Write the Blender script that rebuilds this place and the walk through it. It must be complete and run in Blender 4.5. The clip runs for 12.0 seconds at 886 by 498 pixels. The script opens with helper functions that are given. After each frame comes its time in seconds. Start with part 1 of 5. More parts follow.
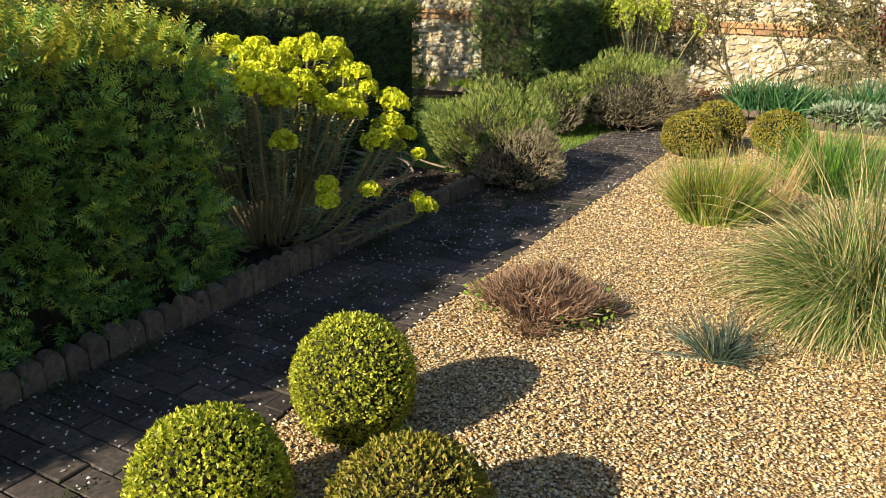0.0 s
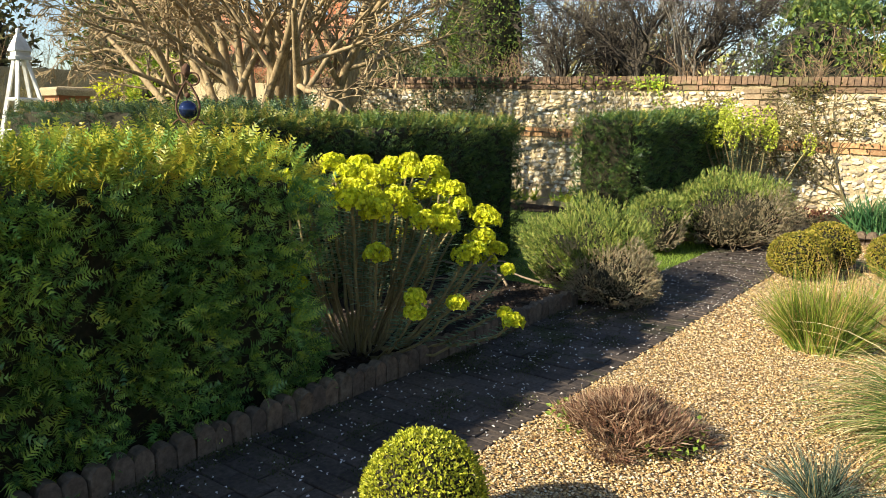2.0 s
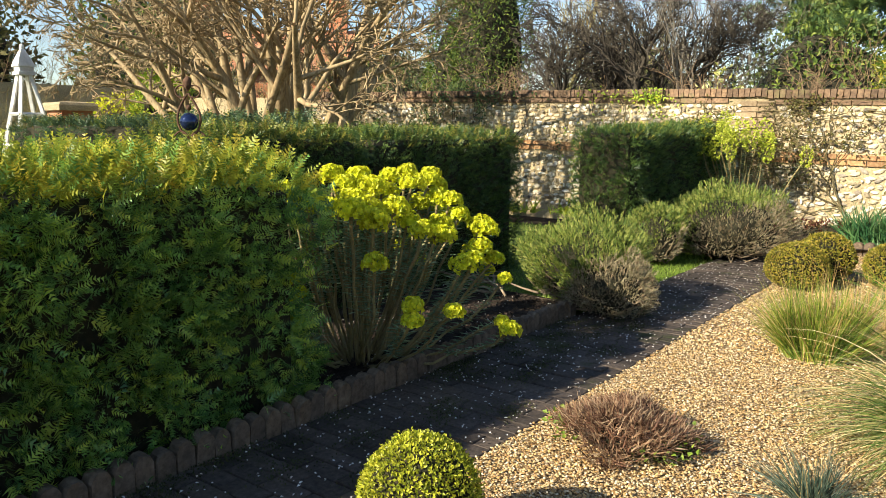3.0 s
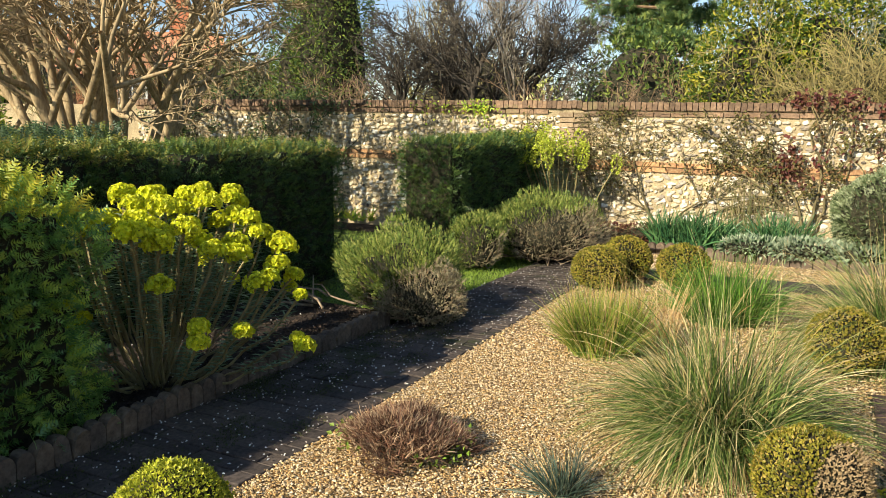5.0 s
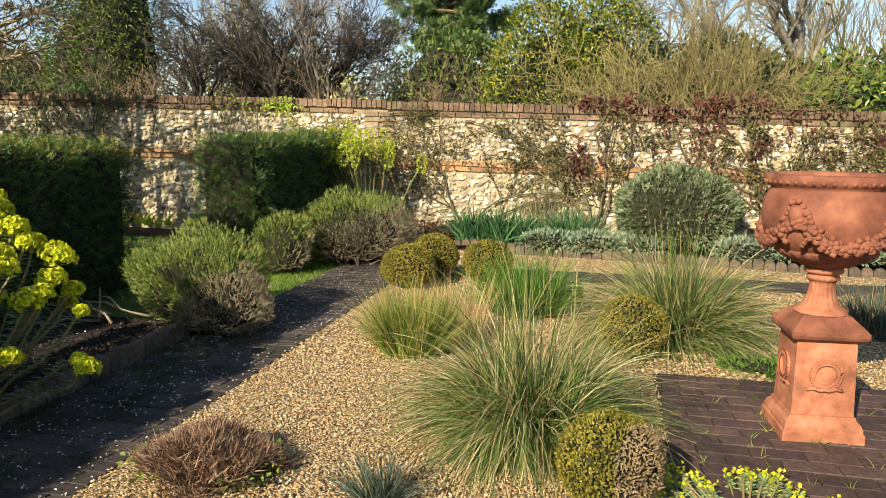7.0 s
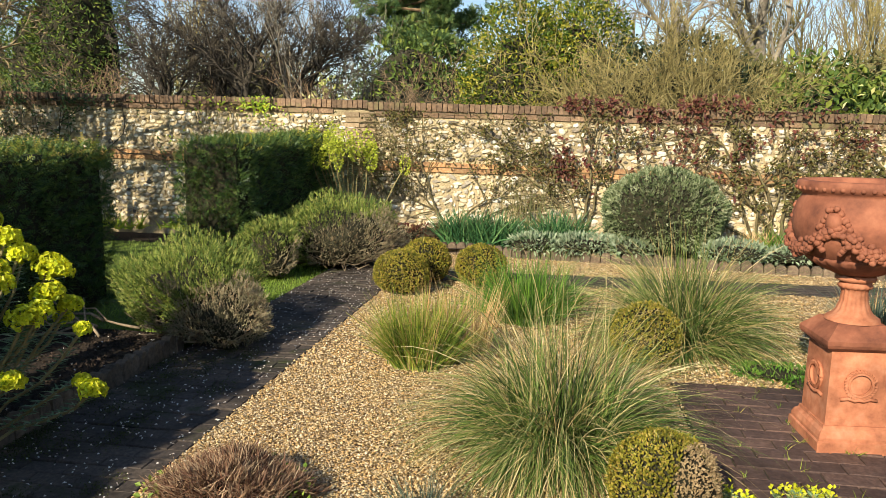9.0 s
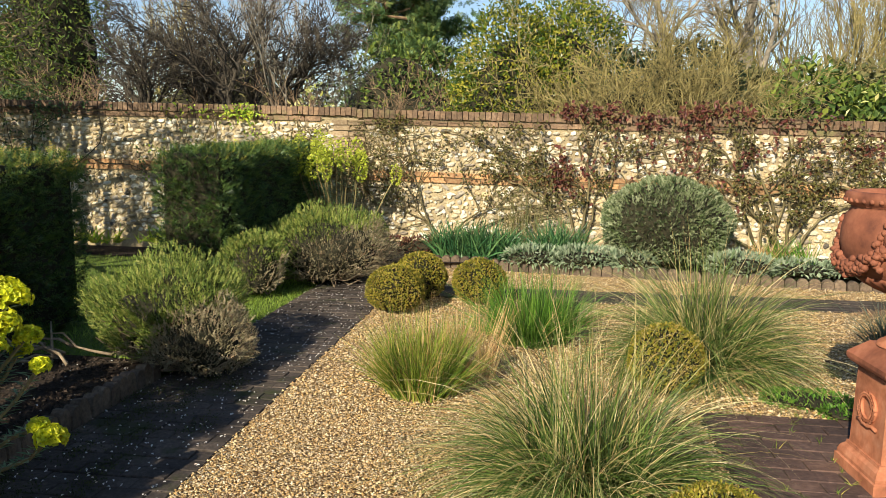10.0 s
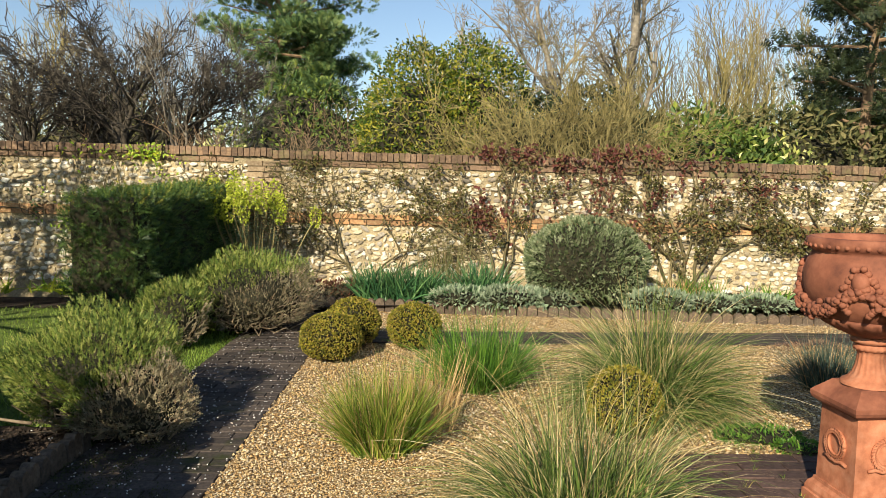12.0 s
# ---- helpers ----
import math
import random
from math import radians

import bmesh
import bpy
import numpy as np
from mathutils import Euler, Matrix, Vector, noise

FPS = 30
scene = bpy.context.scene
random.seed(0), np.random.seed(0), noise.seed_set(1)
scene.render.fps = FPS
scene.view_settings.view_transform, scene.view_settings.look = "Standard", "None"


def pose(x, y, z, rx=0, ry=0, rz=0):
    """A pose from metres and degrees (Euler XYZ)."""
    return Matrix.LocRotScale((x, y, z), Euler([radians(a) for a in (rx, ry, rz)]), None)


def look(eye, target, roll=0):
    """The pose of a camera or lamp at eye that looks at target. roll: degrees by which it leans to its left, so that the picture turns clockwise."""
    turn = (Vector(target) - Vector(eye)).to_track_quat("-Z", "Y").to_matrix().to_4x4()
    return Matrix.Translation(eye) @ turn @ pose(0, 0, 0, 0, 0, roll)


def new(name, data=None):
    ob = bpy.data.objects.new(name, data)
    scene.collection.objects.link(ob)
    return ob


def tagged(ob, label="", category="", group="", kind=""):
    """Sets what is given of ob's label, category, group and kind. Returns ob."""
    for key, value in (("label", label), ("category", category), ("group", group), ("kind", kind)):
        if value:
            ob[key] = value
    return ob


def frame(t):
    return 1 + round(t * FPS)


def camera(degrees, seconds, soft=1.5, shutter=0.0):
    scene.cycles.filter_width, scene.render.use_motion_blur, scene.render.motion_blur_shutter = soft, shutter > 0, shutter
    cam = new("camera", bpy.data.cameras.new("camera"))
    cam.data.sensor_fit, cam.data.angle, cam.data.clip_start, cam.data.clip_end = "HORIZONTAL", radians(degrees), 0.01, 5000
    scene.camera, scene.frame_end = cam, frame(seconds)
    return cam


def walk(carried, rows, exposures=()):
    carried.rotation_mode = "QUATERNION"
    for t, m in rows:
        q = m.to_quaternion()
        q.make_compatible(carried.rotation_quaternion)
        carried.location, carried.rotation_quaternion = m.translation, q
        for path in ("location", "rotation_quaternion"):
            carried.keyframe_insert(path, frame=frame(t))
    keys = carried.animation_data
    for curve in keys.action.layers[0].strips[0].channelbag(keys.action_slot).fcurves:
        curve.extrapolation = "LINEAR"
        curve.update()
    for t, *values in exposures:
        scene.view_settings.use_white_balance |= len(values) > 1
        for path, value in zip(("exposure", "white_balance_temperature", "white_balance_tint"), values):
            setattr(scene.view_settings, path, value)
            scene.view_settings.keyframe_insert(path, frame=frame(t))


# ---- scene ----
PATH = [
    (0, (1.936, -0.21, 1.383), (1.002, 1.439, 0.745), 0.4),
    (0.5, (1.961, -0.216, 1.406), (0.886, 1.39, 0.889), 0.4),
    (1, (1.971, -0.22, 1.407), (0.822, 1.357, 0.969), 0.5),
    (1.5, (2.0, -0.197, 1.414), (0.811, 1.363, 1.025), 0.5),
    (2, (2.021, -0.188, 1.416), (0.814, 1.367, 1.063), 0.5),
    (2.5, (2.033, -0.209, 1.393), (0.817, 1.345, 1.065), 0.3),
    (2.7, (2.038, -0.216, 1.389), (0.821, 1.339, 1.069), 0.3),
    (4.3, (2.378, -0.151, 1.476), (1.274, 1.488, 1.171), 0.3),
    (4.5, (2.419, -0.127, 1.47), (1.36, 1.542, 1.167), 0.3),
    (5, (2.453, -0.085, 1.481), (1.547, 1.672, 1.178), 0.2),
    (5.5, (2.402, -0.058, 1.475), (1.672, 1.779, 1.173), 0.3),
    (6, (2.4, 0.005, 1.503), (1.818, 1.895, 1.201), 0.4),
    (6.5, (2.398, 0.017, 1.494), (1.915, 1.934, 1.192), 0.5),
    (7, (2.433, 0.023, 1.48), (2.005, 1.953, 1.178), 0.5),
    (7.2, (2.431, 0.022, 1.473), (2.019, 1.956, 1.17), 0.5),
    (8.8, (2.15, 0.126, 1.504), (1.823, 2.075, 1.198), 0.6),
    (9, (2.085, 0.125, 1.508), (1.761, 2.075, 1.204), 0.6),
    (9.5, (1.988, 0.256, 1.458), (1.677, 2.21, 1.161), 0.6),
    (10, (1.91, 0.519, 1.501), (1.626, 2.479, 1.221), 0.5),
    (10.5, (1.787, 0.589, 1.524), (1.553, 2.559, 1.272), 0.5),
    (11, (1.591, 0.572, 1.55), (1.43, 2.552, 1.325), 0.5),
    (11.5, (1.556, 0.578, 1.549), (1.481, 2.567, 1.351), 0.4),
    (12, (1.486, 0.6, 1.551), (1.497, 2.592, 1.372), 0.4),
]
cam = camera(61.9, 12.0, 0.5)
walk(cam, [(t, look(eye, target, roll)) for t, eye, target, roll in PATH],
     exposures=[(0.0, 0.88), (2.5, 1.08), (4.5, 0.95), (5.5, 0.82), (6.5, 0.74), (9.0, 0.71), (12.0, 0.57)])

# ---- world, sun and exposure ----
SUN = Vector((-0.63, -1.72, 1.0)).normalized()
world = bpy.data.worlds.new("sky")
scene.world = world
world.use_nodes = True
wn = world.node_tree
sky = wn.nodes.new("ShaderNodeTexSky")
sky.sky_type = "NISHITA"
sky.sun_disc = False
sky.sun_elevation = math.asin(SUN.z)
sky.sun_rotation = math.atan2(SUN.x, SUN.y)
sky.air_density, sky.dust_density, sky.ozone_density = 1.0, 0.4, 1.6
wn.links.new(sky.outputs[0], wn.nodes["Background"].inputs[0])
wn.nodes["Background"].inputs[1].default_value = 0.09
sun = new("sun", bpy.data.lights.new("sun", "SUN"))
sun.data.energy, sun.data.angle, sun.data.color = 5.0, radians(0.53), (1.0, 0.88, 0.68)
sun.matrix_world = look(SUN * 50, (0, 0, 0))


# ---- materials ----
def mat(name, rough=0.7, spec=0.4):
    m = bpy.data.materials.new(name)
    m.use_nodes = True
    b = m.node_tree.nodes["Principled BSDF"]
    b.inputs["Roughness"].default_value = rough
    b.inputs["Specular IOR Level"].default_value = spec
    return m, m.node_tree.nodes, m.node_tree.links, b


def ramp(nodes, links, fac, stops):
    r = nodes.new("ShaderNodeValToRGB")
    while len(r.color_ramp.elements) < len(stops):
        r.color_ramp.elements.new(0.5)
    for e, (p, c) in zip(r.color_ramp.elements, stops):
        e.position, e.color = p, (*c, 1)
    links.new(fac, r.inputs[0])
    return r.outputs[0]


def mixed(nodes, links, fac, a, b, kind="MIX"):
    m = nodes.new("ShaderNodeMix")
    m.data_type, m.blend_type = "RGBA", kind
    for socket, v in ((m.inputs[0], fac), (m.inputs[6], a), (m.inputs[7], b)):
        if isinstance(v, (int, float)):
            socket.default_value = v
        elif isinstance(v, tuple):
            socket.default_value = (*v, 1)
        else:
            links.new(v, socket)
    return m.outputs[2]


def noise_of(nodes, links, scale, detail=4, rough=0.6, stretch=None):
    n = nodes.new("ShaderNodeTexNoise")
    n.inputs["Scale"].default_value, n.inputs["Detail"].default_value, n.inputs["Roughness"].default_value = scale, detail, rough
    g = nodes.new("ShaderNodeNewGeometry")
    out = g.outputs["Position"]
    if stretch:
        mp = nodes.new("ShaderNodeMapping")
        mp.inputs["Scale"].default_value = stretch
        links.new(out, mp.inputs[0])
        out = mp.outputs[0]
    links.new(out, n.inputs[0])
    return n.outputs[0]


def bumped(nodes, links, b, height, strength=0.4, dist=0.01):
    n = nodes.new("ShaderNodeBump")
    n.inputs["Strength"].default_value, n.inputs["Distance"].default_value = strength, dist
    links.new(height, n.inputs["Height"])
    links.new(n.outputs[0], b.inputs["Normal"])


def leaf_material(name, colours, rough=0.5, through_light=0.25, patch=3.0, second=None, spec=0.35, gain=1.3):
    """Foliage: colour varies leaf by leaf and in soft patches; some light comes through."""
    m, nodes, links, b = mat(name, rough, spec)
    g = nodes.new("ShaderNodeNewGeometry")
    colours = [tuple(min(0.85, v * gain) for v in col) for col in colours]
    k = len(colours) - 1
    c = ramp(nodes, links, g.outputs["Random Per Island"], [(i / k, col) for i, col in enumerate(colours)])
    n = noise_of(nodes, links, patch, 3)
    if second:
        f = ramp(nodes, links, n, [(0.45, (0, 0, 0)), (0.62, (1, 1, 1))])
        c = mixed(nodes, links, f, c, second)
    v = ramp(nodes, links, n, [(0.25, (0.65, 0.65, 0.65)), (0.75, (1.25, 1.25, 1.25))])
    c = mixed(nodes, links, 1.0, c, v, "MULTIPLY")
    links.new(c, b.inputs["Base Color"])
    if through_light:
        t = nodes.new("ShaderNodeBsdfTranslucent")
        links.new(c, t.inputs[0])
        s = nodes.new("ShaderNodeMixShader")
        s.inputs[0].default_value = through_light
        links.new(b.outputs[0], s.inputs[1])
        links.new(t.outputs[0], s.inputs[2])
        links.new(s.outputs[0], nodes["Material Output"].inputs[0])
    return m


def rough_material(name, colours, scale=20, rough=0.85, bump=0.5, dist=0.006, patch=2.5, piece=0.0, stretch=None, spec=0.3, moss=None):
    """Mineral, soil or bark: grain, broad stains, relief; piece: how far pieces differ among each other."""
    m, nodes, links, b = mat(name, rough, spec)
    fine = noise_of(nodes, links, scale, 6, 0.65, stretch)
    broad = noise_of(nodes, links, patch, 4, 0.6, stretch)
    k = len(colours) - 1
    c = ramp(nodes, links, fine, [(0.3 + 0.4 * i / k, col) for i, col in enumerate(colours)])
    v = ramp(nodes, links, broad, [(0.3, (0.6, 0.6, 0.6)), (0.7, (1.25, 1.25, 1.25))])
    c = mixed(nodes, links, 1.0, c, v, "MULTIPLY")
    if piece:
        o = nodes.new("ShaderNodeObjectInfo")
        g = nodes.new("ShaderNodeNewGeometry")
        add = nodes.new("ShaderNodeMath")
        add.operation = "ADD"
        links.new(o.outputs["Random"], add.inputs[0])
        links.new(g.outputs["Random Per Island"], add.inputs[1])
        fr = nodes.new("ShaderNodeMath")
        fr.operation = "FRACT"
        links.new(add.outputs[0], fr.inputs[0])
        lo, hi = 1 - piece, 1 + piece
        w = ramp(nodes, links, fr.outputs[0], [(0, (lo, lo, lo)), (0.5, (1.0, 1.0, 1.0)), (1, (hi, hi * 0.97, hi * 0.9))])
        c = mixed(nodes, links, 1.0, c, w, "MULTIPLY")
    if moss:
        f = ramp(nodes, links, noise_of(nodes, links, 1.7, 6, 0.7), [(0.56, (0, 0, 0)), (0.66, (1, 1, 1))])
        c = mixed(nodes, links, f, c, moss)
    links.new(c, b.inputs["Base Color"])
    bumped(nodes, links, b, fine, bump, dist)
    return m


def island_material(name, colours, rough=0.7, grain=60, spec=0.3):
    """Loose pieces, each of its own colour, with grain."""
    m, nodes, links, b = mat(name, rough, spec)
    g = nodes.new("ShaderNodeNewGeometry")
    o = nodes.new("ShaderNodeObjectInfo")
    add = nodes.new("ShaderNodeMath")
    add.operation = "ADD"
    links.new(o.outputs["Random"], add.inputs[0])
    links.new(g.outputs["Random Per Island"], add.inputs[1])
    fr = nodes.new("ShaderNodeMath")
    fr.operation = "FRACT"
    links.new(add.outputs[0], fr.inputs[0])
    k = len(colours) - 1
    c = ramp(nodes, links, fr.outputs[0], [(i / k, col) for i, col in enumerate(colours)])
    n = noise_of(nodes, links, grain, 5, 0.65)
    v = ramp(nodes, links, n, [(0.3, (0.7, 0.7, 0.7)), (0.7, (1.2, 1.2, 1.2))])
    c = mixed(nodes, links, 1.0, c, v, "MULTIPLY")
    links.new(c, b.inputs["Base Color"])
    bumped(nodes, links, b, n, 0.4, 0.004)
    return m


YEW = leaf_material("yew_needles", [(0.03, 0.075, 0.02), (0.075, 0.15, 0.033), (0.13, 0.22, 0.045), (0.26, 0.31, 0.05)], 0.32, 0.3, 2.5, gain=2.1, spec=0.6)
# same yew, darker: shade of the farther hedges' faces put into the colour
YEW_SHADED = leaf_material("shaded_yew_needles", [(0.016, 0.040, 0.014), (0.038, 0.078, 0.022), (0.07, 0.12, 0.028), (0.12, 0.17, 0.035)], 0.40, 0.2, 2.5, gain=1.35)
# yellow-green needles of the hedge tops, with sunlight put into their colour
YEW_TOP_SUNLIT = leaf_material("sunlit_yew_top", [(0.06, 0.10, 0.02), (0.14, 0.18, 0.03), (0.24, 0.25, 0.04), (0.30, 0.22, 0.06)], 0.45, 0.25, 2.5, gain=1.2)
YEW_TIP_SUNLIT = leaf_material("sunlit_yew_tips", [(0.09, 0.15, 0.02), (0.20, 0.25, 0.03), (0.36, 0.36, 0.04), (0.38, 0.31, 0.04)], 0.42, 0.35, 2.5)
YEW_BLUE = leaf_material("yew_grey_green", [(0.03, 0.06, 0.03), (0.06, 0.105, 0.05), (0.10, 0.15, 0.06)], 0.5, 0.2, 2.5)
# near-black filler for plant insides: their shade is put into the colour
CORE = rough_material("shaded_inside_core", [(0.012, 0.014, 0.007), (0.025, 0.024, 0.012), (0.05, 0.04, 0.022)], 30, 0.95)
BOX = leaf_material("box_leaves", [(0.08, 0.10, 0.01), (0.17, 0.19, 0.016), (0.27, 0.285, 0.025), (0.42, 0.39, 0.05)], 0.4, 0.35, 6, gain=1.9)
BOX_DULL = leaf_material("box_leaves_bronzed", [(0.07, 0.08, 0.01), (0.15, 0.145, 0.016), (0.25, 0.22, 0.025), (0.31, 0.22, 0.05)], 0.45, 0.25, 6)
BOX_DEAD = leaf_material("box_leaves_dead", [(0.24, 0.17, 0.09), (0.34, 0.26, 0.14), (0.18, 0.12, 0.06)], 0.7, 0.2, 6)
STRAW = leaf_material("straw_grass", [(0.022, 0.045, 0.010), (0.045, 0.085, 0.016), (0.085, 0.14, 0.028), (0.14, 0.19, 0.045), (0.30, 0.30, 0.12)], 0.42, 0.2, 4, gain=1.25)
GREEN_BLADE = leaf_material("green_grass_blades", [(0.03, 0.09, 0.012), (0.08, 0.18, 0.022), (0.16, 0.27, 0.04)], 0.45, 0.3, 4)
OLIVE_BLADE = leaf_material("olive_grass_blades", [(0.05, 0.10, 0.012), (0.12, 0.19, 0.02), (0.22, 0.28, 0.04), (0.36, 0.32, 0.08)], 0.5, 0.3, 4)
BLUE_BLADE = leaf_material("blue_fescue_blades", [(0.04, 0.075, 0.05), (0.075, 0.12, 0.085), (0.15, 0.19, 0.14)], 0.5, 0.2, 4, gain=0.9)
LAWN = leaf_material("lawn_blades", [(0.09, 0.16, 0.02), (0.15, 0.24, 0.03), (0.24, 0.32, 0.05)], 0.5, 0.35, 1.5)
BRACT = leaf_material("spurge_bracts", [(0.34, 0.42, 0.02), (0.60, 0.62, 0.025), (0.82, 0.76, 0.04), (0.50, 0.50, 0.02)], 0.5, 0.3, 6, gain=1.1)
SPURGE = leaf_material("spurge_leaves", [(0.06, 0.12, 0.06), (0.12, 0.19, 0.10), (0.22, 0.29, 0.18)], 0.5, 0.25, 5)
SPURGE_STEM = rough_material("spurge_stems", [(0.18, 0.14, 0.065), (0.28, 0.235, 0.10), (0.21, 0.13, 0.075)], 30, 0.6)
LAV = leaf_material("lavender_leaves", [(0.05, 0.09, 0.018), (0.12, 0.18, 0.03), (0.22, 0.27, 0.05), (0.34, 0.34, 0.10)], 0.6, 0.2, 3, gain=1.12)
LAV_GREY = leaf_material("grey_twig_leaves", [(0.12, 0.11, 0.06), (0.21, 0.185, 0.105), (0.29, 0.25, 0.16), (0.23, 0.155, 0.09)], 0.7, 0.15, 4)
TWIG = rough_material("pale_twigs", [(0.16, 0.12, 0.08), (0.27, 0.21, 0.14), (0.36, 0.29, 0.20)], 30, 0.8)
BROWN_TWIG = leaf_material("brown_heath_twigs", [(0.07, 0.032, 0.02), (0.17, 0.085, 0.05), (0.27, 0.17, 0.10), (0.38, 0.29, 0.19)], 0.7, 0.1, 9, gain=1.1)
BARK = rough_material("mossy_bark", [(0.07, 0.055, 0.03), (0.15, 0.125, 0.06), (0.24, 0.20, 0.10)], 14, 0.85, 0.7, 0.01, 2, stretch=(3, 3, 0.6))
BARK_TAN = rough_material("smooth_tan_bark", [(0.18, 0.125, 0.06), (0.33, 0.245, 0.13), (0.45, 0.36, 0.21)], 10, 0.75, 0.5, 0.008, 3, stretch=(3, 3, 0.5))
BARK_DARK = rough_material("dark_bark", [(0.03, 0.026, 0.02), (0.07, 0.06, 0.045), (0.12, 0.10, 0.075)], 14, 0.9, 0.7, 0.01, 2)
BARK_GREY = rough_material("grey_twig_bark", [(0.13, 0.115, 0.085), (0.24, 0.21, 0.16), (0.34, 0.31, 0.24)], 6, 0.9, 0.4)
SPIRE = leaf_material("lime_spire_bracts", [(0.26, 0.33, 0.03), (0.38, 0.43, 0.05), (0.50, 0.50, 0.08)], 0.5, 0.35, 6)
BARK_STRAW = rough_material("straw_twig_bark", [(0.13, 0.11, 0.04), (0.24, 0.20, 0.075), (0.34, 0.28, 0.13)], 6, 0.9, 0.4)
BARK_RED = rough_material("reddish_twig_bark", [(0.14, 0.09, 0.055), (0.25, 0.17, 0.10), (0.34, 0.24, 0.15)], 6, 0.9, 0.4)
PINE = leaf_material("pine_needles", [(0.035, 0.075, 0.03), (0.09, 0.15, 0.05), (0.19, 0.24, 0.07)], 0.5, 0.15, 0.6)
DARK_LEAF = leaf_material("holm_oak_leaves", [(0.012, 0.022, 0.010), (0.03, 0.045, 0.018), (0.06, 0.075, 0.03)], 0.45, 0.15, 0.8)
CYPRESS = leaf_material("cypress_sprays", [(0.03, 0.065, 0.015), (0.08, 0.125, 0.02), (0.16, 0.19, 0.03)], 0.6, 0.15, 1.5)
LAUREL = leaf_material("laurel_leaves", [(0.025, 0.06, 0.010), (0.08, 0.13, 0.016), (0.18, 0.20, 0.02), (0.40, 0.36, 0.05)], 0.32, 0.25, 1.5, gain=1.15)
IVY = leaf_material("ivy_leaves", [(0.025, 0.055, 0.018), (0.06, 0.10, 0.03), (0.12, 0.16, 0.05)], 0.4, 0.2, 2)
CREAM_LEAF = leaf_material("cream_edged_leaves", [(0.15, 0.2, 0.04), (0.42, 0.42, 0.12), (0.62, 0.58, 0.28)], 0.45, 0.25, 3)
LIME_LEAF = leaf_material("lime_leaves", [(0.16, 0.26, 0.03), (0.30, 0.42, 0.05), (0.55, 0.55, 0.06)], 0.45, 0.35, 3)
RED_LEAF = leaf_material("red_bronze_leaves", [(0.06, 0.02, 0.016), (0.12, 0.035, 0.028), (0.16, 0.07, 0.04), (0.12, 0.11, 0.035)], 0.5, 0.2, 4, gain=1.1)
ROSE_LEAF = leaf_material("rose_leaves", [(0.04, 0.035, 0.015), (0.08, 0.075, 0.025), (0.12, 0.12, 0.03), (0.13, 0.07, 0.035)], 0.5, 0.25, 4)
SILVER_LEAF = leaf_material("silver_leaves", [(0.12, 0.17, 0.10), (0.20, 0.26, 0.16), (0.32, 0.36, 0.25)], 0.7, 0.2, 4)
HEBE = leaf_material("grey_green_hebe_leaves", [(0.03, 0.05, 0.02), (0.09, 0.125, 0.05), (0.18, 0.215, 0.11), (0.30, 0.33, 0.20)], 0.5, 0.15, 5)
DAFF = leaf_material("daffodil_leaves", [(0.02, 0.07, 0.028), (0.05, 0.13, 0.045), (0.11, 0.20, 0.07)], 0.40, 0.2, 4)
MOSS = leaf_material("dark_path_moss", [(0.018, 0.024, 0.006), (0.04, 0.05, 0.012), (0.075, 0.085, 0.02)], 0.8, 0.1, 4, gain=1.0)
PETAL = leaf_material("fallen_petals", [(0.75, 0.66, 0.62), (0.8, 0.76, 0.72), (0.6, 0.5, 0.42)], 0.6, 0.3, 4)
WOOD_FAR = leaf_material("far_thicket", [(0.05, 0.06, 0.02), (0.10, 0.10, 0.035), (0.16, 0.14, 0.06)], 0.8, 0.15, 0.5)

GRAVEL_BED, bn, bl, bb = mat("gravel_bed_stones", 0.8, 0.3)
bv = bn.new("ShaderNodeTexVoronoi")
bv.inputs["Scale"].default_value = 95
bl.new(bn.new("ShaderNodeNewGeometry").outputs["Position"], bv.inputs["Vector"])
bs = bn.new("ShaderNodeSeparateColor")
bl.new(bv.outputs["Color"], bs.inputs[0])
bc = ramp(bn, bl, bs.outputs[0], [(0, (0.13, 0.07, 0.03)), (0.3, (0.32, 0.20, 0.08)), (0.6, (0.46, 0.33, 0.16)), (0.85, (0.58, 0.46, 0.27)), (1, (0.70, 0.61, 0.44))])
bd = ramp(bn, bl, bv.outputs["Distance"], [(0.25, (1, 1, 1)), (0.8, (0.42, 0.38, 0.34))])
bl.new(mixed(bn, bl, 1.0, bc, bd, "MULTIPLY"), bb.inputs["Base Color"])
bi = bn.new("ShaderNodeMath")
bi.operation = "SUBTRACT"
bi.inputs[0].default_value = 1.0
bl.new(bv.outputs["Distance"], bi.inputs[1])
bumped(bn, bl, bb, bi.outputs[0], 0.9, 0.012)
GRAVEL = island_material("gravel_stones", [(0.24, 0.135, 0.05), (0.48, 0.30, 0.11), (0.57, 0.41, 0.18), (0.64, 0.49, 0.26), (0.76, 0.67, 0.48), (0.32, 0.20, 0.09), (0.54, 0.34, 0.13), (0.69, 0.56, 0.34)], 0.65, 90)
SOIL = rough_material("dark_soil", [(0.012, 0.009, 0.007), (0.03, 0.021, 0.015), (0.06, 0.042, 0.03)], 25, 0.95, 1.0, 0.02)
SOIL_CRUMB = island_material("soil_crumbs", [(0.015, 0.011, 0.008), (0.035, 0.025, 0.018), (0.07, 0.048, 0.034)], 0.95, 60)
TURF = rough_material("turf", [(0.05, 0.08, 0.015), (0.10, 0.15, 0.025), (0.16, 0.2, 0.04)], 30, 0.9, 0.6, 0.02)
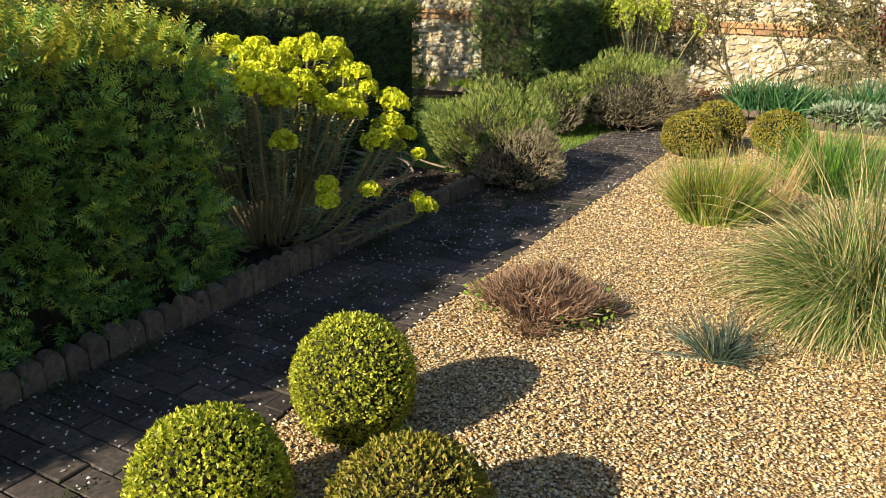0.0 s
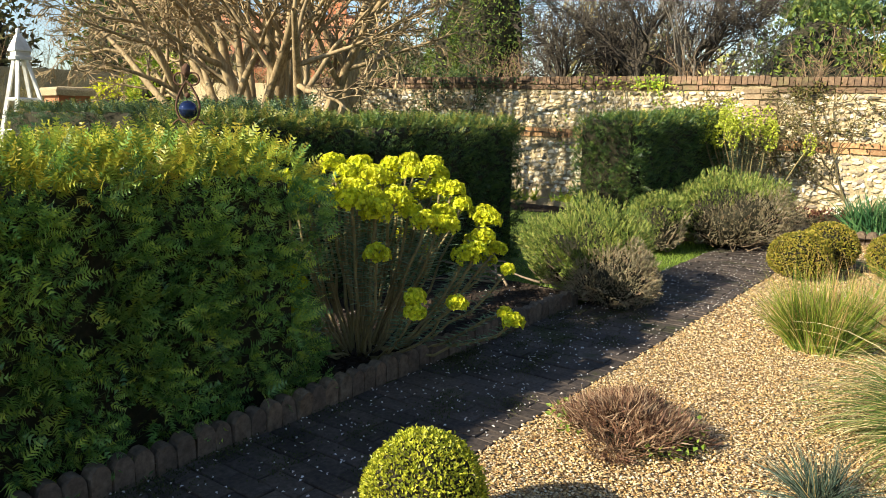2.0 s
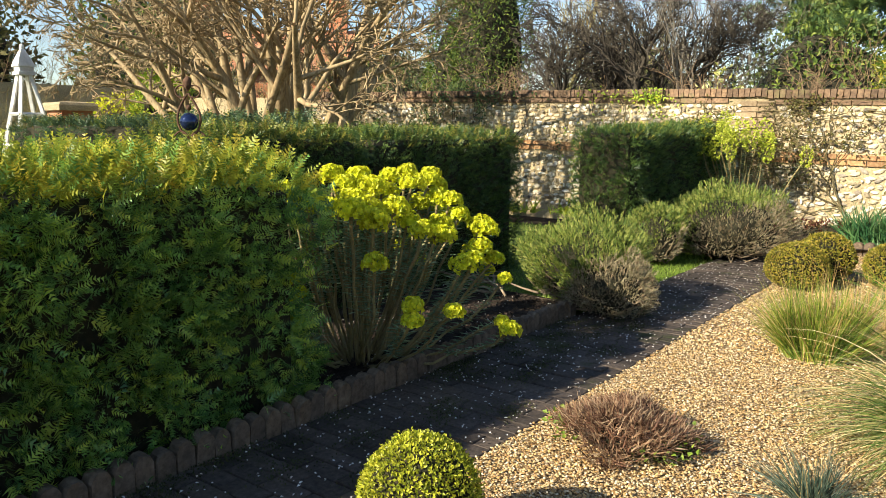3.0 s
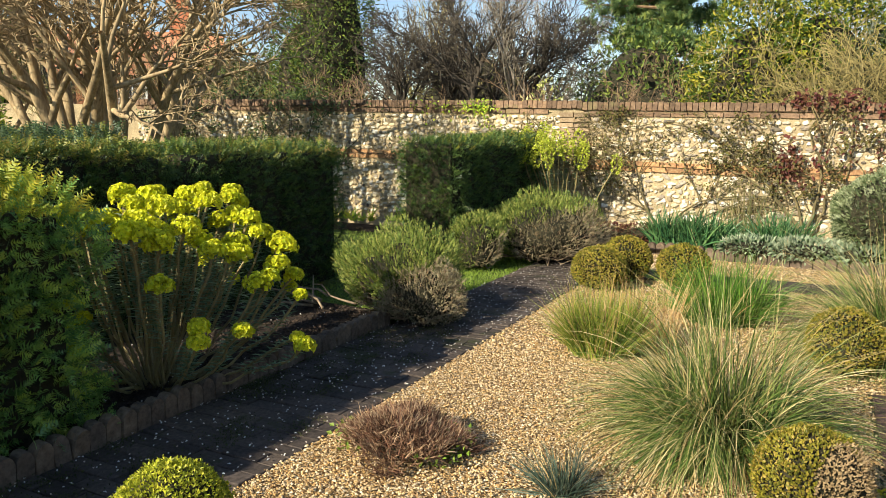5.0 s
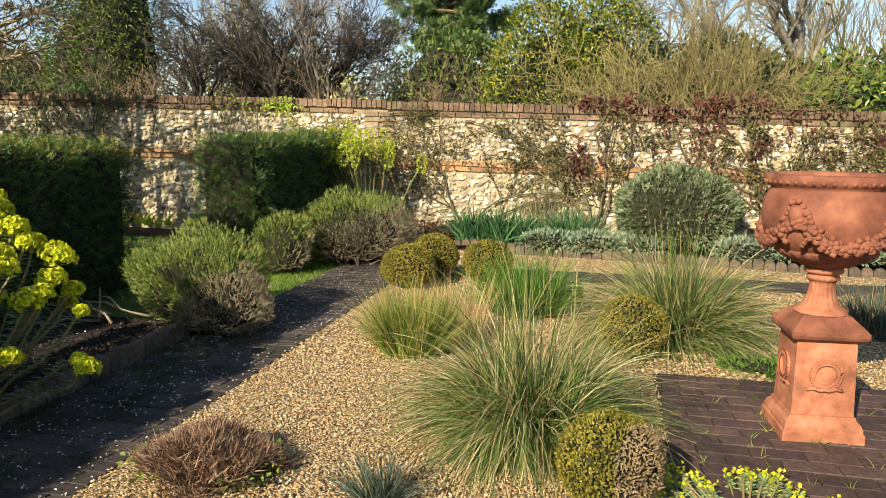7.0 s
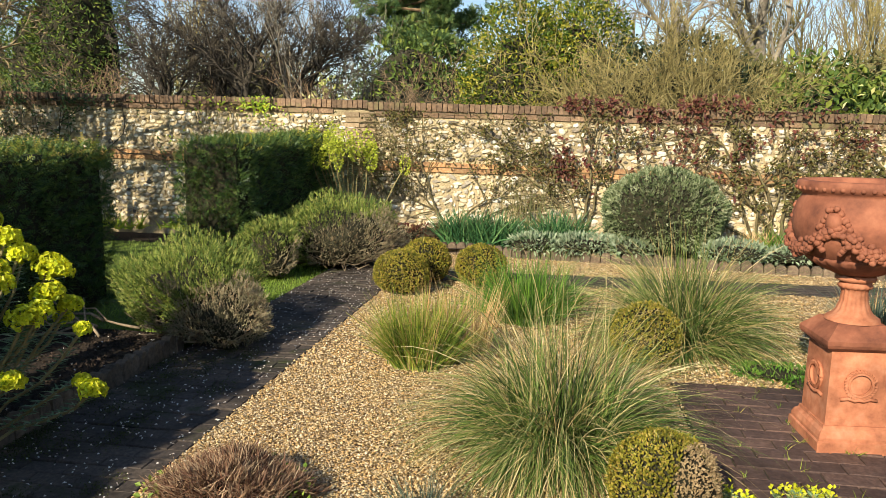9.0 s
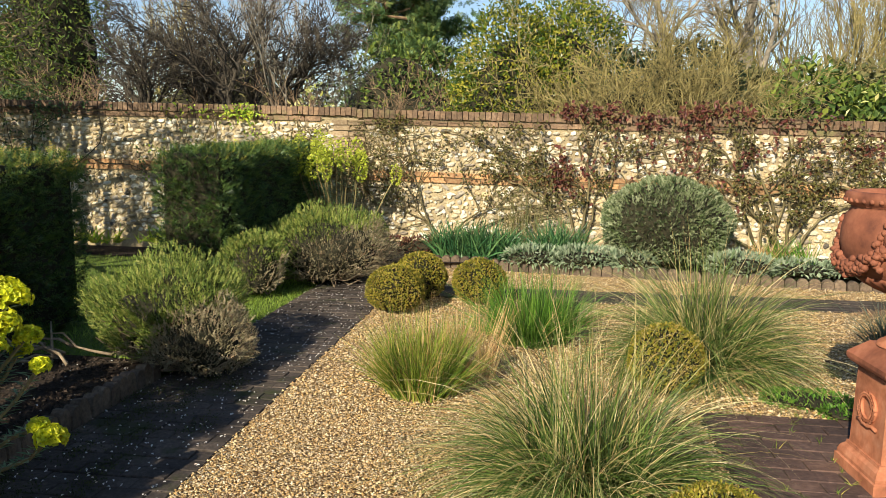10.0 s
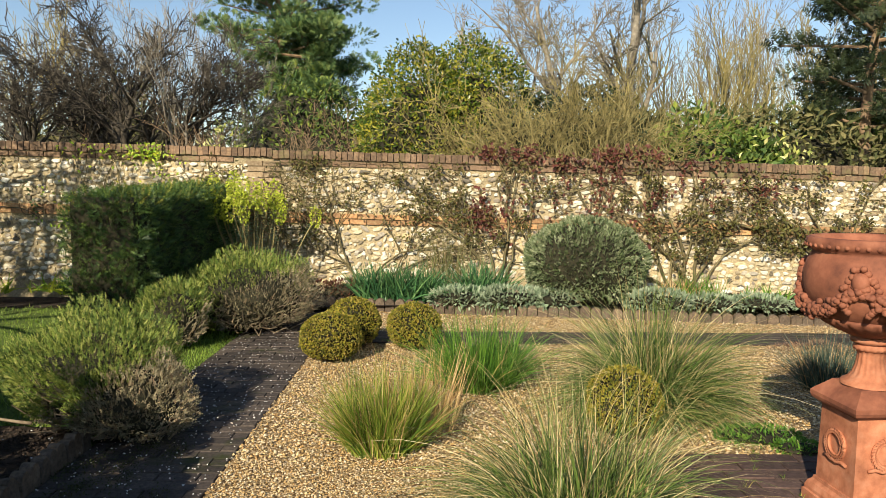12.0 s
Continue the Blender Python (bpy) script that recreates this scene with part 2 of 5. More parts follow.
FIELD = rough_material("field_soil_and_grass", [(0.05, 0.06, 0.02), (0.09, 0.09, 0.035), (0.13, 0.11, 0.05)], 3, 0.95, 0.5, 0.03, 0.2)
PAVER = rough_material("dark_brick_paver", [(0.038, 0.031, 0.027), (0.068, 0.055, 0.047), (0.11, 0.088, 0.074)], 45, 0.8, 0.5, 0.004, 2.5, piece=0.35, moss=(0.034, 0.04, 0.012))
PAVER_RED = rough_material("plum_brick_paver", [(0.05, 0.031, 0.027), (0.088, 0.055, 0.046), (0.135, 0.088, 0.072)], 45, 0.75, 0.5, 0.004, 3, piece=0.25)
JOINT = rough_material("sandy_joint", [(0.03, 0.026, 0.018), (0.055, 0.046, 0.03), (0.08, 0.07, 0.03)], 40, 0.95)
EDGE = rough_material("weathered_edging", [(0.075, 0.056, 0.04), (0.135, 0.10, 0.07), (0.19, 0.145, 0.105)], 35, 0.85, 0.5, 0.004, 5, piece=0.25)
MORTAR = rough_material("lime_mortar", [(0.22, 0.17, 0.10), (0.42, 0.34, 0.20), (0.58, 0.49, 0.32)], 40, 0.95, 0.9, 0.014, 1.3)
FLINT = island_material("flint_and_chalk", [(0.10, 0.09, 0.075), (0.34, 0.28, 0.18), (0.56, 0.48, 0.32), (0.68, 0.61, 0.45), (0.80, 0.77, 0.68), (0.52, 0.41, 0.22), (0.74, 0.68, 0.54), (0.24, 0.20, 0.15), (0.78, 0.74, 0.62)], 0.7, 30)
BRICK = rough_material("old_orange_brick", [(0.22, 0.11, 0.06), (0.37, 0.21, 0.10), (0.48, 0.34, 0.18)], 30, 0.85, 0.5, 0.005, 2, piece=0.4)
PIER_BRICK = rough_material("pale_brick", [(0.24, 0.17, 0.10), (0.38, 0.28, 0.17), (0.48, 0.39, 0.26)], 30, 0.9, 0.5, 0.005, 2, piece=0.3)
COPING = rough_material("weathered_coping_brick", [(0.10, 0.07, 0.05), (0.19, 0.125, 0.08), (0.27, 0.19, 0.12)], 30, 0.9, 0.6, 0.005, 1.5, piece=0.3, moss=(0.17, 0.155, 0.07))
TERRA = rough_material("terracotta", [(0.29, 0.105, 0.055), (0.43, 0.165, 0.085), (0.50, 0.225, 0.13)], 16, 0.8, 0.4, 0.004, 5)
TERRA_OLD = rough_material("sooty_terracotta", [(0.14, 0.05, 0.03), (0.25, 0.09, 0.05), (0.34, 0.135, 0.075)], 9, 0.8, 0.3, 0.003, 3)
WHITE_PAINT = rough_material("white_paint", [(0.62, 0.62, 0.58), (0.76, 0.76, 0.72), (0.8, 0.8, 0.77)], 12, 0.5, 0.1, 0.002)
RUST = rough_material("rusted_iron", [(0.05, 0.025, 0.015), (0.11, 0.055, 0.03), (0.16, 0.085, 0.05)], 60, 0.8)
HOUSE_BRICK = rough_material("house_brick", [(0.45, 0.16, 0.075), (0.55, 0.22, 0.11), (0.6, 0.27, 0.15)], 4, 0.85, 0.3, 0.01, 0.5)
HOUSE_TILE = rough_material("house_roof_tile", [(0.40, 0.16, 0.08), (0.52, 0.23, 0.12), (0.58, 0.30, 0.17)], 5, 0.85, 0.4, 0.02, 0.5)
GLOBE, gn, gl, gb = mat("blue_glass", 0.08, 0.6)
gb.inputs["Base Color"].default_value = (0.02, 0.035, 0.10, 1)
gb.inputs["Metallic"].default_value = 0.6
PANE, pn, pl, pb = mat("dark_pane", 0.05, 0.5)
pb.inputs["Base Color"].default_value = (0.03, 0.035, 0.04, 1)


# ---- mesh tools ----
rng = np.random.default_rng(7)


def data_of(name, V, F, material, smooth=False):
    me = bpy.data.meshes.new(name)
    V = np.asarray(V, np.float32)
    F = np.asarray(F, np.int32)
    n, k = F.shape
    me.vertices.add(len(V))
    me.vertices.foreach_set("co", V.ravel())
    me.loops.add(n * k)
    me.loops.foreach_set("vertex_index", F.ravel())
    me.polygons.add(n)
    me.polygons.foreach_set("loop_start", np.arange(0, n * k, k, dtype=np.int32))
    me.polygons.foreach_set("use_smooth", np.full(n, smooth))
    me.update(calc_edges=True)
    me.materials.append(material)
    return me


def part(name, vf, material, parent=None, label="", smooth=False, kind=""):
    """One mesh object, made of a pair of vertices and faces, under a thing or a part."""
    ob = new(name, data_of(name, vf[0], vf[1], material, smooth))
    ob.parent = parent
    return tagged(ob, label=label, kind=kind)


def thing(name, at, label, category, group="", kind=""):
    ob = new(name)
    ob.empty_display_size = 0.1
    ob.location = at
    return tagged(ob, label, category, group, kind)


def joined(*vfs):
    V, F, n = [], [], 0
    for v, f in vfs:
        V.append(np.asarray(v, float).reshape(-1, 3))
        F.append(np.asarray(f, int).reshape(-1, 3) + n)
        n += len(V[-1])
    return np.concatenate(V), np.concatenate(F)


def unit(a):
    return a / np.maximum(np.linalg.norm(a, axis=-1, keepdims=True), 1e-9)


def wavy(P, scale, seed=0, n=6):
    """Smooth noise of about -1 to 1 at points."""
    r = np.random.default_rng(seed + 100)
    k = unit(r.normal(size=(n, 3))) * scale * r.uniform(0.6, 1.8, (n, 1))
    return np.sin(P @ k.T + r.uniform(0, 6.28, n)).sum(1) / n * 1.6


def leaves(P, D, N, L, W, curl=0.15):
    """Pointed oval leaves: each four corners, folded along the midrib."""
    n = len(P)
    D, L, W = unit(D), np.broadcast_to(L, n)[:, None], np.broadcast_to(W, n)[:, None]
    S = unit(np.cross(D, N))
    U = np.cross(S, D)
    V = np.stack([P, P + D * L * 0.5 + S * W * 0.5 + U * W * curl, P + D * L - U * L * curl * 0.6, P + D * L * 0.5 - S * W * 0.5 + U * W * curl], 1)
    i = np.arange(n)[:, None] * 4
    return V.reshape(-1, 3), np.concatenate([i + [0, 1, 2], i + [0, 2, 3]])


def sprigs(P, D, L, k=7, needle=0.35, width=0.09, spread=0.9, fat=0.85):
    """Feathered shoots: pairs of pointed needles along a thin stem, each shoot one piece."""
    n = len(P)
    D, L = unit(D), np.broadcast_to(L, n)[:, None]
    S = unit(np.cross(D, unit(rng.normal(size=(n, 3)))))
    U = np.cross(S, D)
    V = [P + D * L * (j / k) - U * L * 0.12 * (j / k) ** 2 for j in range(k + 1)]
    F = []
    for j in range(k):
        f = (j + 0.5) / k
        V.append(V[j] + D * L / k * fat + S * L * 0.012)
        e = len(V) - 1
        F.append((j, e, j + 1))
        for sign in (1, -1):
            d = unit(D * 0.75 + S * sign * spread + rng.normal(0, 0.16, (n, 3)))
            V.append(V[j] + d * L * needle * (1.2 - 0.7 * f))
            F.append((j, e, len(V) - 1))
    m = len(V)
    V = np.stack(V, 1).reshape(-1, 3)
    i = np.arange(n)[:, None] * m
    return V, np.concatenate([i + list(q) for q in F])


def blades(P, D, L, W, bend=0.5, segs=5, side=None):
    """Arching tapered blades, from base points in starting directions."""
    n = len(P)
    L, W, bend = (np.broadcast_to(a, n)[:, None] for a in (L, W, bend))
    D = unit(D)
    S = unit(np.cross(D, unit(rng.normal(size=(n, 3)))))
    p, d, V = P.copy(), D.copy(), []
    for j in range(segs + 1):
        w = W * (1 - (j / segs) ** 1.6) + 0.0004
        V += [p - S * w * 0.5, p + S * w * 0.5]
        p = p + d * L / segs
        d = unit(d + np.array([0, 0, -1.0]) * bend / segs)
    V = np.stack(V, 1).reshape(-1, 3)
    i = np.arange(n)[:, None] * (2 * segs + 2)
    F = []
    for j in range(segs):
        a = 2 * j
        F += [i + [a, a + 1, a + 3], i + [a, a + 3, a + 2]]
    return V, np.concatenate(F)


def rods(A, B, ra, rb, sides=4):
    """Tapered prisms between pairs of points."""
    A, B = np.asarray(A, float), np.asarray(B, float)
    n = len(A)
    D = unit(B - A)
    ref = np.where(np.abs(D[:, 2:]) > 0.9, np.array([[1.0, 0, 0]]), np.array([[0, 0, 1.0]]))
    S = unit(np.cross(D, ref))
    U = np.cross(D, S)
    ra, rb = np.broadcast_to(ra, n)[:, None], np.broadcast_to(rb, n)[:, None]
    V = []
    for P, r in ((A, ra), (B, rb)):
        for j in range(sides):
            a = 2 * math.pi * j / sides
            V.append(P + (S * math.cos(a) + U * math.sin(a)) * r)
    V = np.stack(V, 1).reshape(-1, 3)
    i = np.arange(n)[:, None] * (2 * sides)
    F = []
    for j in range(sides):
        k = (j + 1) % sides
        F += [i + [j, k, sides + k], i + [j, sides + k, sides + j]]
    return V, np.concatenate(F)


def pipe(points, radii, sides=8):
    """A smooth tapered tube through points, closed at the ends."""
    P = np.asarray(points, float)
    R = np.broadcast_to(radii, len(P))
    T = unit(np.gradient(P, axis=0))
    S = np.cross(T[0], [0.3, 0.2, 1.0])
    V = []
    for p, t, r in zip(P, T, R):
        S = unit(S - t * (S @ t))
        U = np.cross(t, S)
        for j in range(sides):
            a = 2 * math.pi * j / sides
            V.append(p + (S * math.cos(a) + U * math.sin(a)) * r)
    n = len(P)
    V += [P[0], P[-1]]
    F = []
    for i in range(n - 1):
        for j in range(sides):
            k = (j + 1) % sides
            a, b = i * sides, (i + 1) * sides
            F += [(a + j, a + k, b + k), (a + j, b + k, b + j)]
    for j in range(sides):
        k = (j + 1) % sides
        F += [(n * sides, k, j), (n * sides + 1, (n - 1) * sides + j, (n - 1) * sides + k)]
    return np.array(V), np.array(F)


def lathe(profile, n=48, shape=None):
    """A turned body from pairs of radius and height; shape(angle, radius, height) may alter the radius."""
    V = []
    for r, z in profile:
        for j in range(n):
            a = 2 * math.pi * j / n
            q = shape(a, r, z) if shape else r
            V.append((q * math.cos(a), q * math.sin(a), z))
    F = []
    for i in range(len(profile) - 1):
        for j in range(n):
            k = (j + 1) % n
            F += [(i * n + j, i * n + k, (i + 1) * n + k), (i * n + j, (i + 1) * n + k, (i + 1) * n + j)]
    return np.array(V), np.array(F)


def squares(profile):
    """A square moulded body from pairs of half width and height, with its top and bottom closed."""
    V, F = [], []
    for h, z in profile:
        V += [(-h, -h, z), (h, -h, z), (h, h, z), (-h, h, z)]
    for i in range(len(profile) - 1):
        for j in range(4):
            k = (j + 1) % 4
            a, b = 4 * i, 4 * i + 4
            F += [(a + j, a + k, b + k), (a + j, b + k, b + j)]
    e = 4 * len(profile) - 4
    F += [(0, 2, 1), (0, 3, 2), (e, e + 1, e + 2), (e, e + 2, e + 3)]
    return np.array(V, float), np.array(F)


def block(x0, y0, z0, x1, y1, z1, c=0.0):
    """A box with its upper edges worn by c."""
    x0, x1, y0, y1 = min(x0, x1), max(x0, x1), min(y0, y1), max(y0, y1)
    V = [(x0, y0, z0), (x1, y0, z0), (x1, y1, z0), (x0, y1, z0)]
    rings = [(0, z1 - c), (c, z1)] if c else [(0, z1)]
    for s, z in rings:
        V += [(x0 + s, y0 + s, z), (x1 - s, y0 + s, z), (x1 - s, y1 - s, z), (x0 + s, y1 - s, z)]
    F = [(0, 2, 1), (0, 3, 2)]
    for i in range(len(rings)):
        a, b = 4 * i, 4 * i + 4
        for j in range(4):
            k = (j + 1) % 4
            F += [(a + j, a + k, b + k), (a + j, b + k, b + j)]
    e = 4 * len(rings)
    F += [(e, e + 1, e + 2), (e, e + 2, e + 3)]
    return np.array(V, float), np.array(F)


def pebbles(P, size, flat=0.6):
    """Small bedded stones: the four upper faces of each."""
    n = len(P)
    s = np.broadcast_to(size, n)[:, None]
    yaw = rng.uniform(0, 6.28, n)
    X = np.stack([np.cos(yaw), np.sin(yaw), rng.normal(0, 0.2, n)], 1)
    Y = np.stack([-np.sin(yaw), np.cos(yaw), rng.normal(0, 0.2, n)], 1) * rng.uniform(0.55, 1.0, (n, 1))
    Z = np.tile([0, 0, 1.0], (n, 1)) * rng.uniform(0.5, 1.1, (n, 1)) * flat + rng.normal(0, 0.25, (n, 3))
    V = np.stack([P + X * s, P + Y * s, P - X * s, P - Y * s, P + Z * s], 1).reshape(-1, 3)
    i = np.arange(n)[:, None] * 5
    return V, np.concatenate([i + f for f in ([0, 1, 4], [1, 2, 4], [2, 3, 4], [3, 0, 4])])


def dome(n, rx, ry, rz, seed=0, rough=0.06, low=0.0, scale=6.0):
    """Points and normals spread over a lumpy dome that stands on the ground, from the height low upwards."""
    r = np.random.default_rng(seed)
    N = unit(r.normal(size=(n, 3)))
    N = N[N[:, 2] > -0.75]
    k = 1 + rough * wavy(N, scale, seed)
    P = N * k[:, None] * [rx, ry, rz / 2] + [0, 0, rz / 2]
    G = unit(N / [rx, ry, rz / 2])
    keep = P[:, 2] > low
    return P[keep], G[keep]


def lump(rx, ry, rz, seed=0, rough=0.08, scale=5.0, n=20, sides=28):
    """A lumpy closed body that stands on the ground."""
    prof = [(max(math.sin(math.pi * i / n), 0.001), -math.cos(math.pi * i / n)) for i in range(n + 1)]
    V, F = lathe(prof, sides)
    k = 1 + rough * wavy(V, scale, seed)
    return V * k[:, None] * [rx, ry, rz / 2] + [0, 0, rz / 2], F


def branching(seed, length, radius, levels, start=(0, 0, 0), lean=(0, 0, 1), kids=(3, 4, 4, 4), spread=(0.7, 0.7, 0.8, 0.9), shrink=0.62, wander=0.18, up=0.08, segs=5, first=0.3):
    """Segments of a branching plant: starts, ends, radii at both; and the tips of the last twigs with their directions."""
    r = np.random.default_rng(seed)
    A, B, RA, RB, T, TD = [], [], [], [], [], []
    todo = [(np.array(start, float), unit(np.array(lean, float)), length, radius, 0)]
    while todo:
        p, d, ln, ra, lv = todo.pop()
        n = max(2, segs - lv)
        nodes = [(p, d)]
        for i in range(n):
            d = unit(d + r.normal(0, wander, 3) + [0, 0, up])
            q = p + d * ln / n
            r0, r1 = ra * (1 - 0.75 * i / n), ra * (1 - 0.75 * (i + 1) / n)
            A.append(p), B.append(q), RA.append(r0), RB.append(r1)
            p = q
            nodes.append((p, d))
        if lv + 1 < levels:
            m = kids[min(lv, len(kids) - 1)]
            for j in range(m):
                f = first + (1 - first) * (j + r.uniform(0.2, 0.9)) / m
                i = min(int(f * n), n - 1)
                base = nodes[i][0] + (nodes[i + 1][0] - nodes[i][0]) * (f * n - i)
                s = spread[min(lv, len(spread) - 1)]
                away = unit(np.cross(nodes[i][1], unit(r.normal(size=3))))
                todo.append((base, unit(nodes[i][1] + away * s * r.uniform(0.7, 1.3)), ln * shrink * r.uniform(0.65, 1.15) * (1.15 - 0.4 * f), ra * (1 - 0.7 * f) * 0.62, lv + 1))
        else:
            T.append(p), TD.append(d)
    return np.array(A), np.array(B), np.array(RA), np.array(RB), np.array(T), np.array(TD)


def upward(n, spread, seed=None):
    """Directions about straight up, scattered by spread."""
    d = rng.normal(0, spread, (n, 3))
    d[:, 2] = 1
    return unit(d)


# ---- ground and walls ----
TILT = -0.021      # the wall and its beds fall gently to the east


def sheet(name, x0, y0, x1, y1, z, material, step=0.25, relief=0.0, label="", seed=0):
    nx, ny = max(2, int((x1 - x0) / step)), max(2, int((y1 - y0) / step))
    X, Y = np.meshgrid(np.linspace(x0, x1, nx), np.linspace(y0, y1, ny))
    V = np.stack([X.ravel(), Y.ravel(), np.zeros(X.size)], 1)
    V[:, 2] = z + relief * wavy(V, 3.0, seed)
    i = (np.arange(ny - 1)[:, None] * nx + np.arange(nx - 1)[None, :]).ravel()[:, None]
    F = np.concatenate([i + [0, 1, nx + 1], i + [0, nx + 1, nx]])
    return tagged(part(name, (V, F), material, None, label, True), kind="structure", category="ground")


GX0, GX1 = 0.33, 9.0
EDGE_X = -0.55
sheet("ground", -900, -900, 900, 900, -0.06, FIELD, 60, 0, "rough grass and soil reaching into the distance")
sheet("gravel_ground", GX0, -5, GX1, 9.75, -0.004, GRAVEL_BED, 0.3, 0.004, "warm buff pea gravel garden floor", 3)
sheet("lawn", -13.5, 2.3, -0.5, 9.7, -0.02, TURF, 0.2, 0.012, "short green lawn beside the brick path", 4)
sheet("soil_bed", -2.9, -5.0, -0.58, 5.05, 0.03, SOIL, 0.12, 0.018, "dark bare soil of the planting bed", 5)
sheet("border_soil", -13.5, 9.6, -0.42, 10.4, -0.005, SOIL, 0.15, 0.012, "dark soil of the lawn border", 16)
sheet("wall_bed_soil", -0.4, 9.3, 9.0, 10.4, 0.075, SOIL, 0.15, 0.025, "dark soil of the bed along the wall", 6)
sheet("path_joints", EDGE_X, -5, GX0 - 0.005, 9.55, -0.012, JOINT, 0.4, 0, "sandy joints of the brick path", 7)
sheet("cross_path_joints", GX0, 7.62, GX1, 8.12, 0.004, JOINT, 0.4, 0, "sandy joints of the cross path", 8)
sheet("urn_paving_joints", 2.76, 2.6, 5.4, 4.72, 0.002, JOINT, 0.4, 0, "sandy joints of the brick square", 9)

WALL_Y = 10.4


def wall_top(x):
    return 1.95 + TILT * x + (0.02 if x < -0.7 else 0.0)


def slab(x0, x1, y0, y1, z0, ztop):
    V, F = block(x0, y0, z0, x1, y1, 1.0)
    V[:, 2] = np.where(V[:, 2] > 0.5, [ztop(x) for x in V[:, 0]], z0)
    return V, F


north = part("wall_north", slab(-14.6, 10.0, WALL_Y, WALL_Y + 0.34, -0.1, lambda x: wall_top(x) - 0.10), MORTAR, None, "flint garden wall with brick bands and coping")
tagged(north, category="wall", kind="structure")
west = tagged(part("wall_west", block(-14.9, -14, -0.1, -14.6, 10.74, 2.35), MORTAR, None, "pale rendered garden wall"), category="wall", kind="structure")
east = tagged(part("wall_east", block(10.0, -14, -0.1, 10.3, 10.74, 1.85), MORTAR, None, "pale rendered garden wall"), category="wall", kind="structure")
south = tagged(part("wall_south", block(-14.6, -14.3, -0.1, 10.0, -14, 1.9), MORTAR, None, "pale rendered garden wall"), category="wall", kind="structure")


# ---- hedges ----
def hedge(x0, x1, y0, y1, h, seed, dens, size, tips=0.0, label="", leaf=None, k=6, rise=0.0, shear=0.0, needle=0.35, fat=0.6, rough=0.03, g=0.05, per=18, tuft=0.035):
    """A clipped hedge: a solid core, coloured dark for inner shade, under a coat of feathered shoots."""
    r = np.random.default_rng(seed)
    t = thing("yew_hedge", ((x0 + x1) / 2, (y0 + y1) / 2, 0.0), label, "hedge", "clipped yew hedges")
    a, b = (x1 - x0) / 2, (y1 - y0) / 2
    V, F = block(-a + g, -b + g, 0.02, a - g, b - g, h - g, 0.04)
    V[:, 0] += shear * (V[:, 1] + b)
    part("shade_core", (V, F), CORE, t, "solid core, coloured dark for the shade inside")
    faces = [((-a, -b, 0), (2 * a, 0, 0), (0, 0, h), (0, -1, 0)), ((-a, b, 0), (2 * a, 0, 0), (0, 0, h), (0, 1, 0)),
             ((-a, -b, 0), (0, 2 * b, 0), (0, 0, h), (-1, 0, 0)), ((a, -b, 0), (0, 2 * b, 0), (0, 0, h), (1, 0, 0)),
             ((-a, -b, h), (2 * a, 0, 0), (0, 2 * b, 0), (0, 0, 1))]
    P, N, T = [], [], []
    for o, u, v, nn in faces:
        area = np.linalg.norm(np.cross(u, v))
        n = int(area * dens * (0.4 if nn[0] < 0 or nn[1] > 0 else 1)) // per
        w = r.uniform(0, 1, (n, 2))
        c = np.array(o) + w[:, :1] * np.array(u) + w[:, 1:] * np.array(v)
        flat = 1 - np.abs(np.array(nn, float))
        off = r.normal(0, 1, (n * per, 3)) * flat * tuft
        push = np.repeat(r.uniform(-1.0, 1.3, n) * rough, per) - (np.linalg.norm(off, axis=1) / tuft) ** 2 * 0.3 * rough
        P.append(np.repeat(c, per, 0) + off + np.array(nn) * push[:, None])
        N.append(np.tile(np.array(nn, float), (n * per, 1)))
        T.append(off / tuft)
    P, N, T = np.concatenate(P), np.concatenate(N), np.concatenate(T)
    P[:, 0], P[:, 1] = np.clip(P[:, 0], -a - 0.06, a + 0.06), np.clip(P[:, 1], -b - 0.06, b + 0.06)
    P[:, 2] = np.clip(P[:, 2], 0.02, h + 0.06)
    # rounded shoulders and an uneven clip
    e = np.maximum(P[:, 2] - (h - 0.12), 0) / 0.12
    P[:, 0] *= 1 - 0.05 * e ** 2
    P[:, 1] *= 1 - 0.05 * e ** 2
    edge = np.maximum(np.abs(P[:, 0]) - (a - 0.1), 0) / 0.1
    P[:, 2] -= 0.05 * np.where(N[:, 2] > 0.5, edge ** 2, 0)
    P += N * (0.03 * wavy(P, 6, seed) + 0.02 * wavy(P, 19, seed + 1) + r.normal(0, 0.010, len(P)))[:, None]
    P[:, 2] = np.maximum(P[:, 2] + rise * P[:, 1], 0.02)
    P[:, 0] += shear * (P[:, 1] + b)
    D = unit(N * 0.75 + T * 0.45 + r.normal(0, 0.25, P.shape) + np.array([0, 0, 0.25]))
    top = (P[:, 2] > h - 0.12) & (r.uniform(size=len(P)) < tips)
    L = size * r.uniform(0.6, 1.35, len(P))
    part("foliage", sprigs(P[~top] - D[~top] * 0.02, D[~top], L[~top], k, needle, spread=0.8, fat=fat), leaf or YEW, t)
    # top shoots take the brighter colour that stands for sun on them
    if tips:
        part("sunlit_tips", sprigs(P[top], unit(D[top] + [0, 0, 0.25]), L[top], k, needle, spread=0.8, fat=fat), YEW_TOP_SUNLIT if leaf else YEW_TIP_SUNLIT, t, "yellow-green tips on top, brightened as sunlit", kind="stuff")
    return t


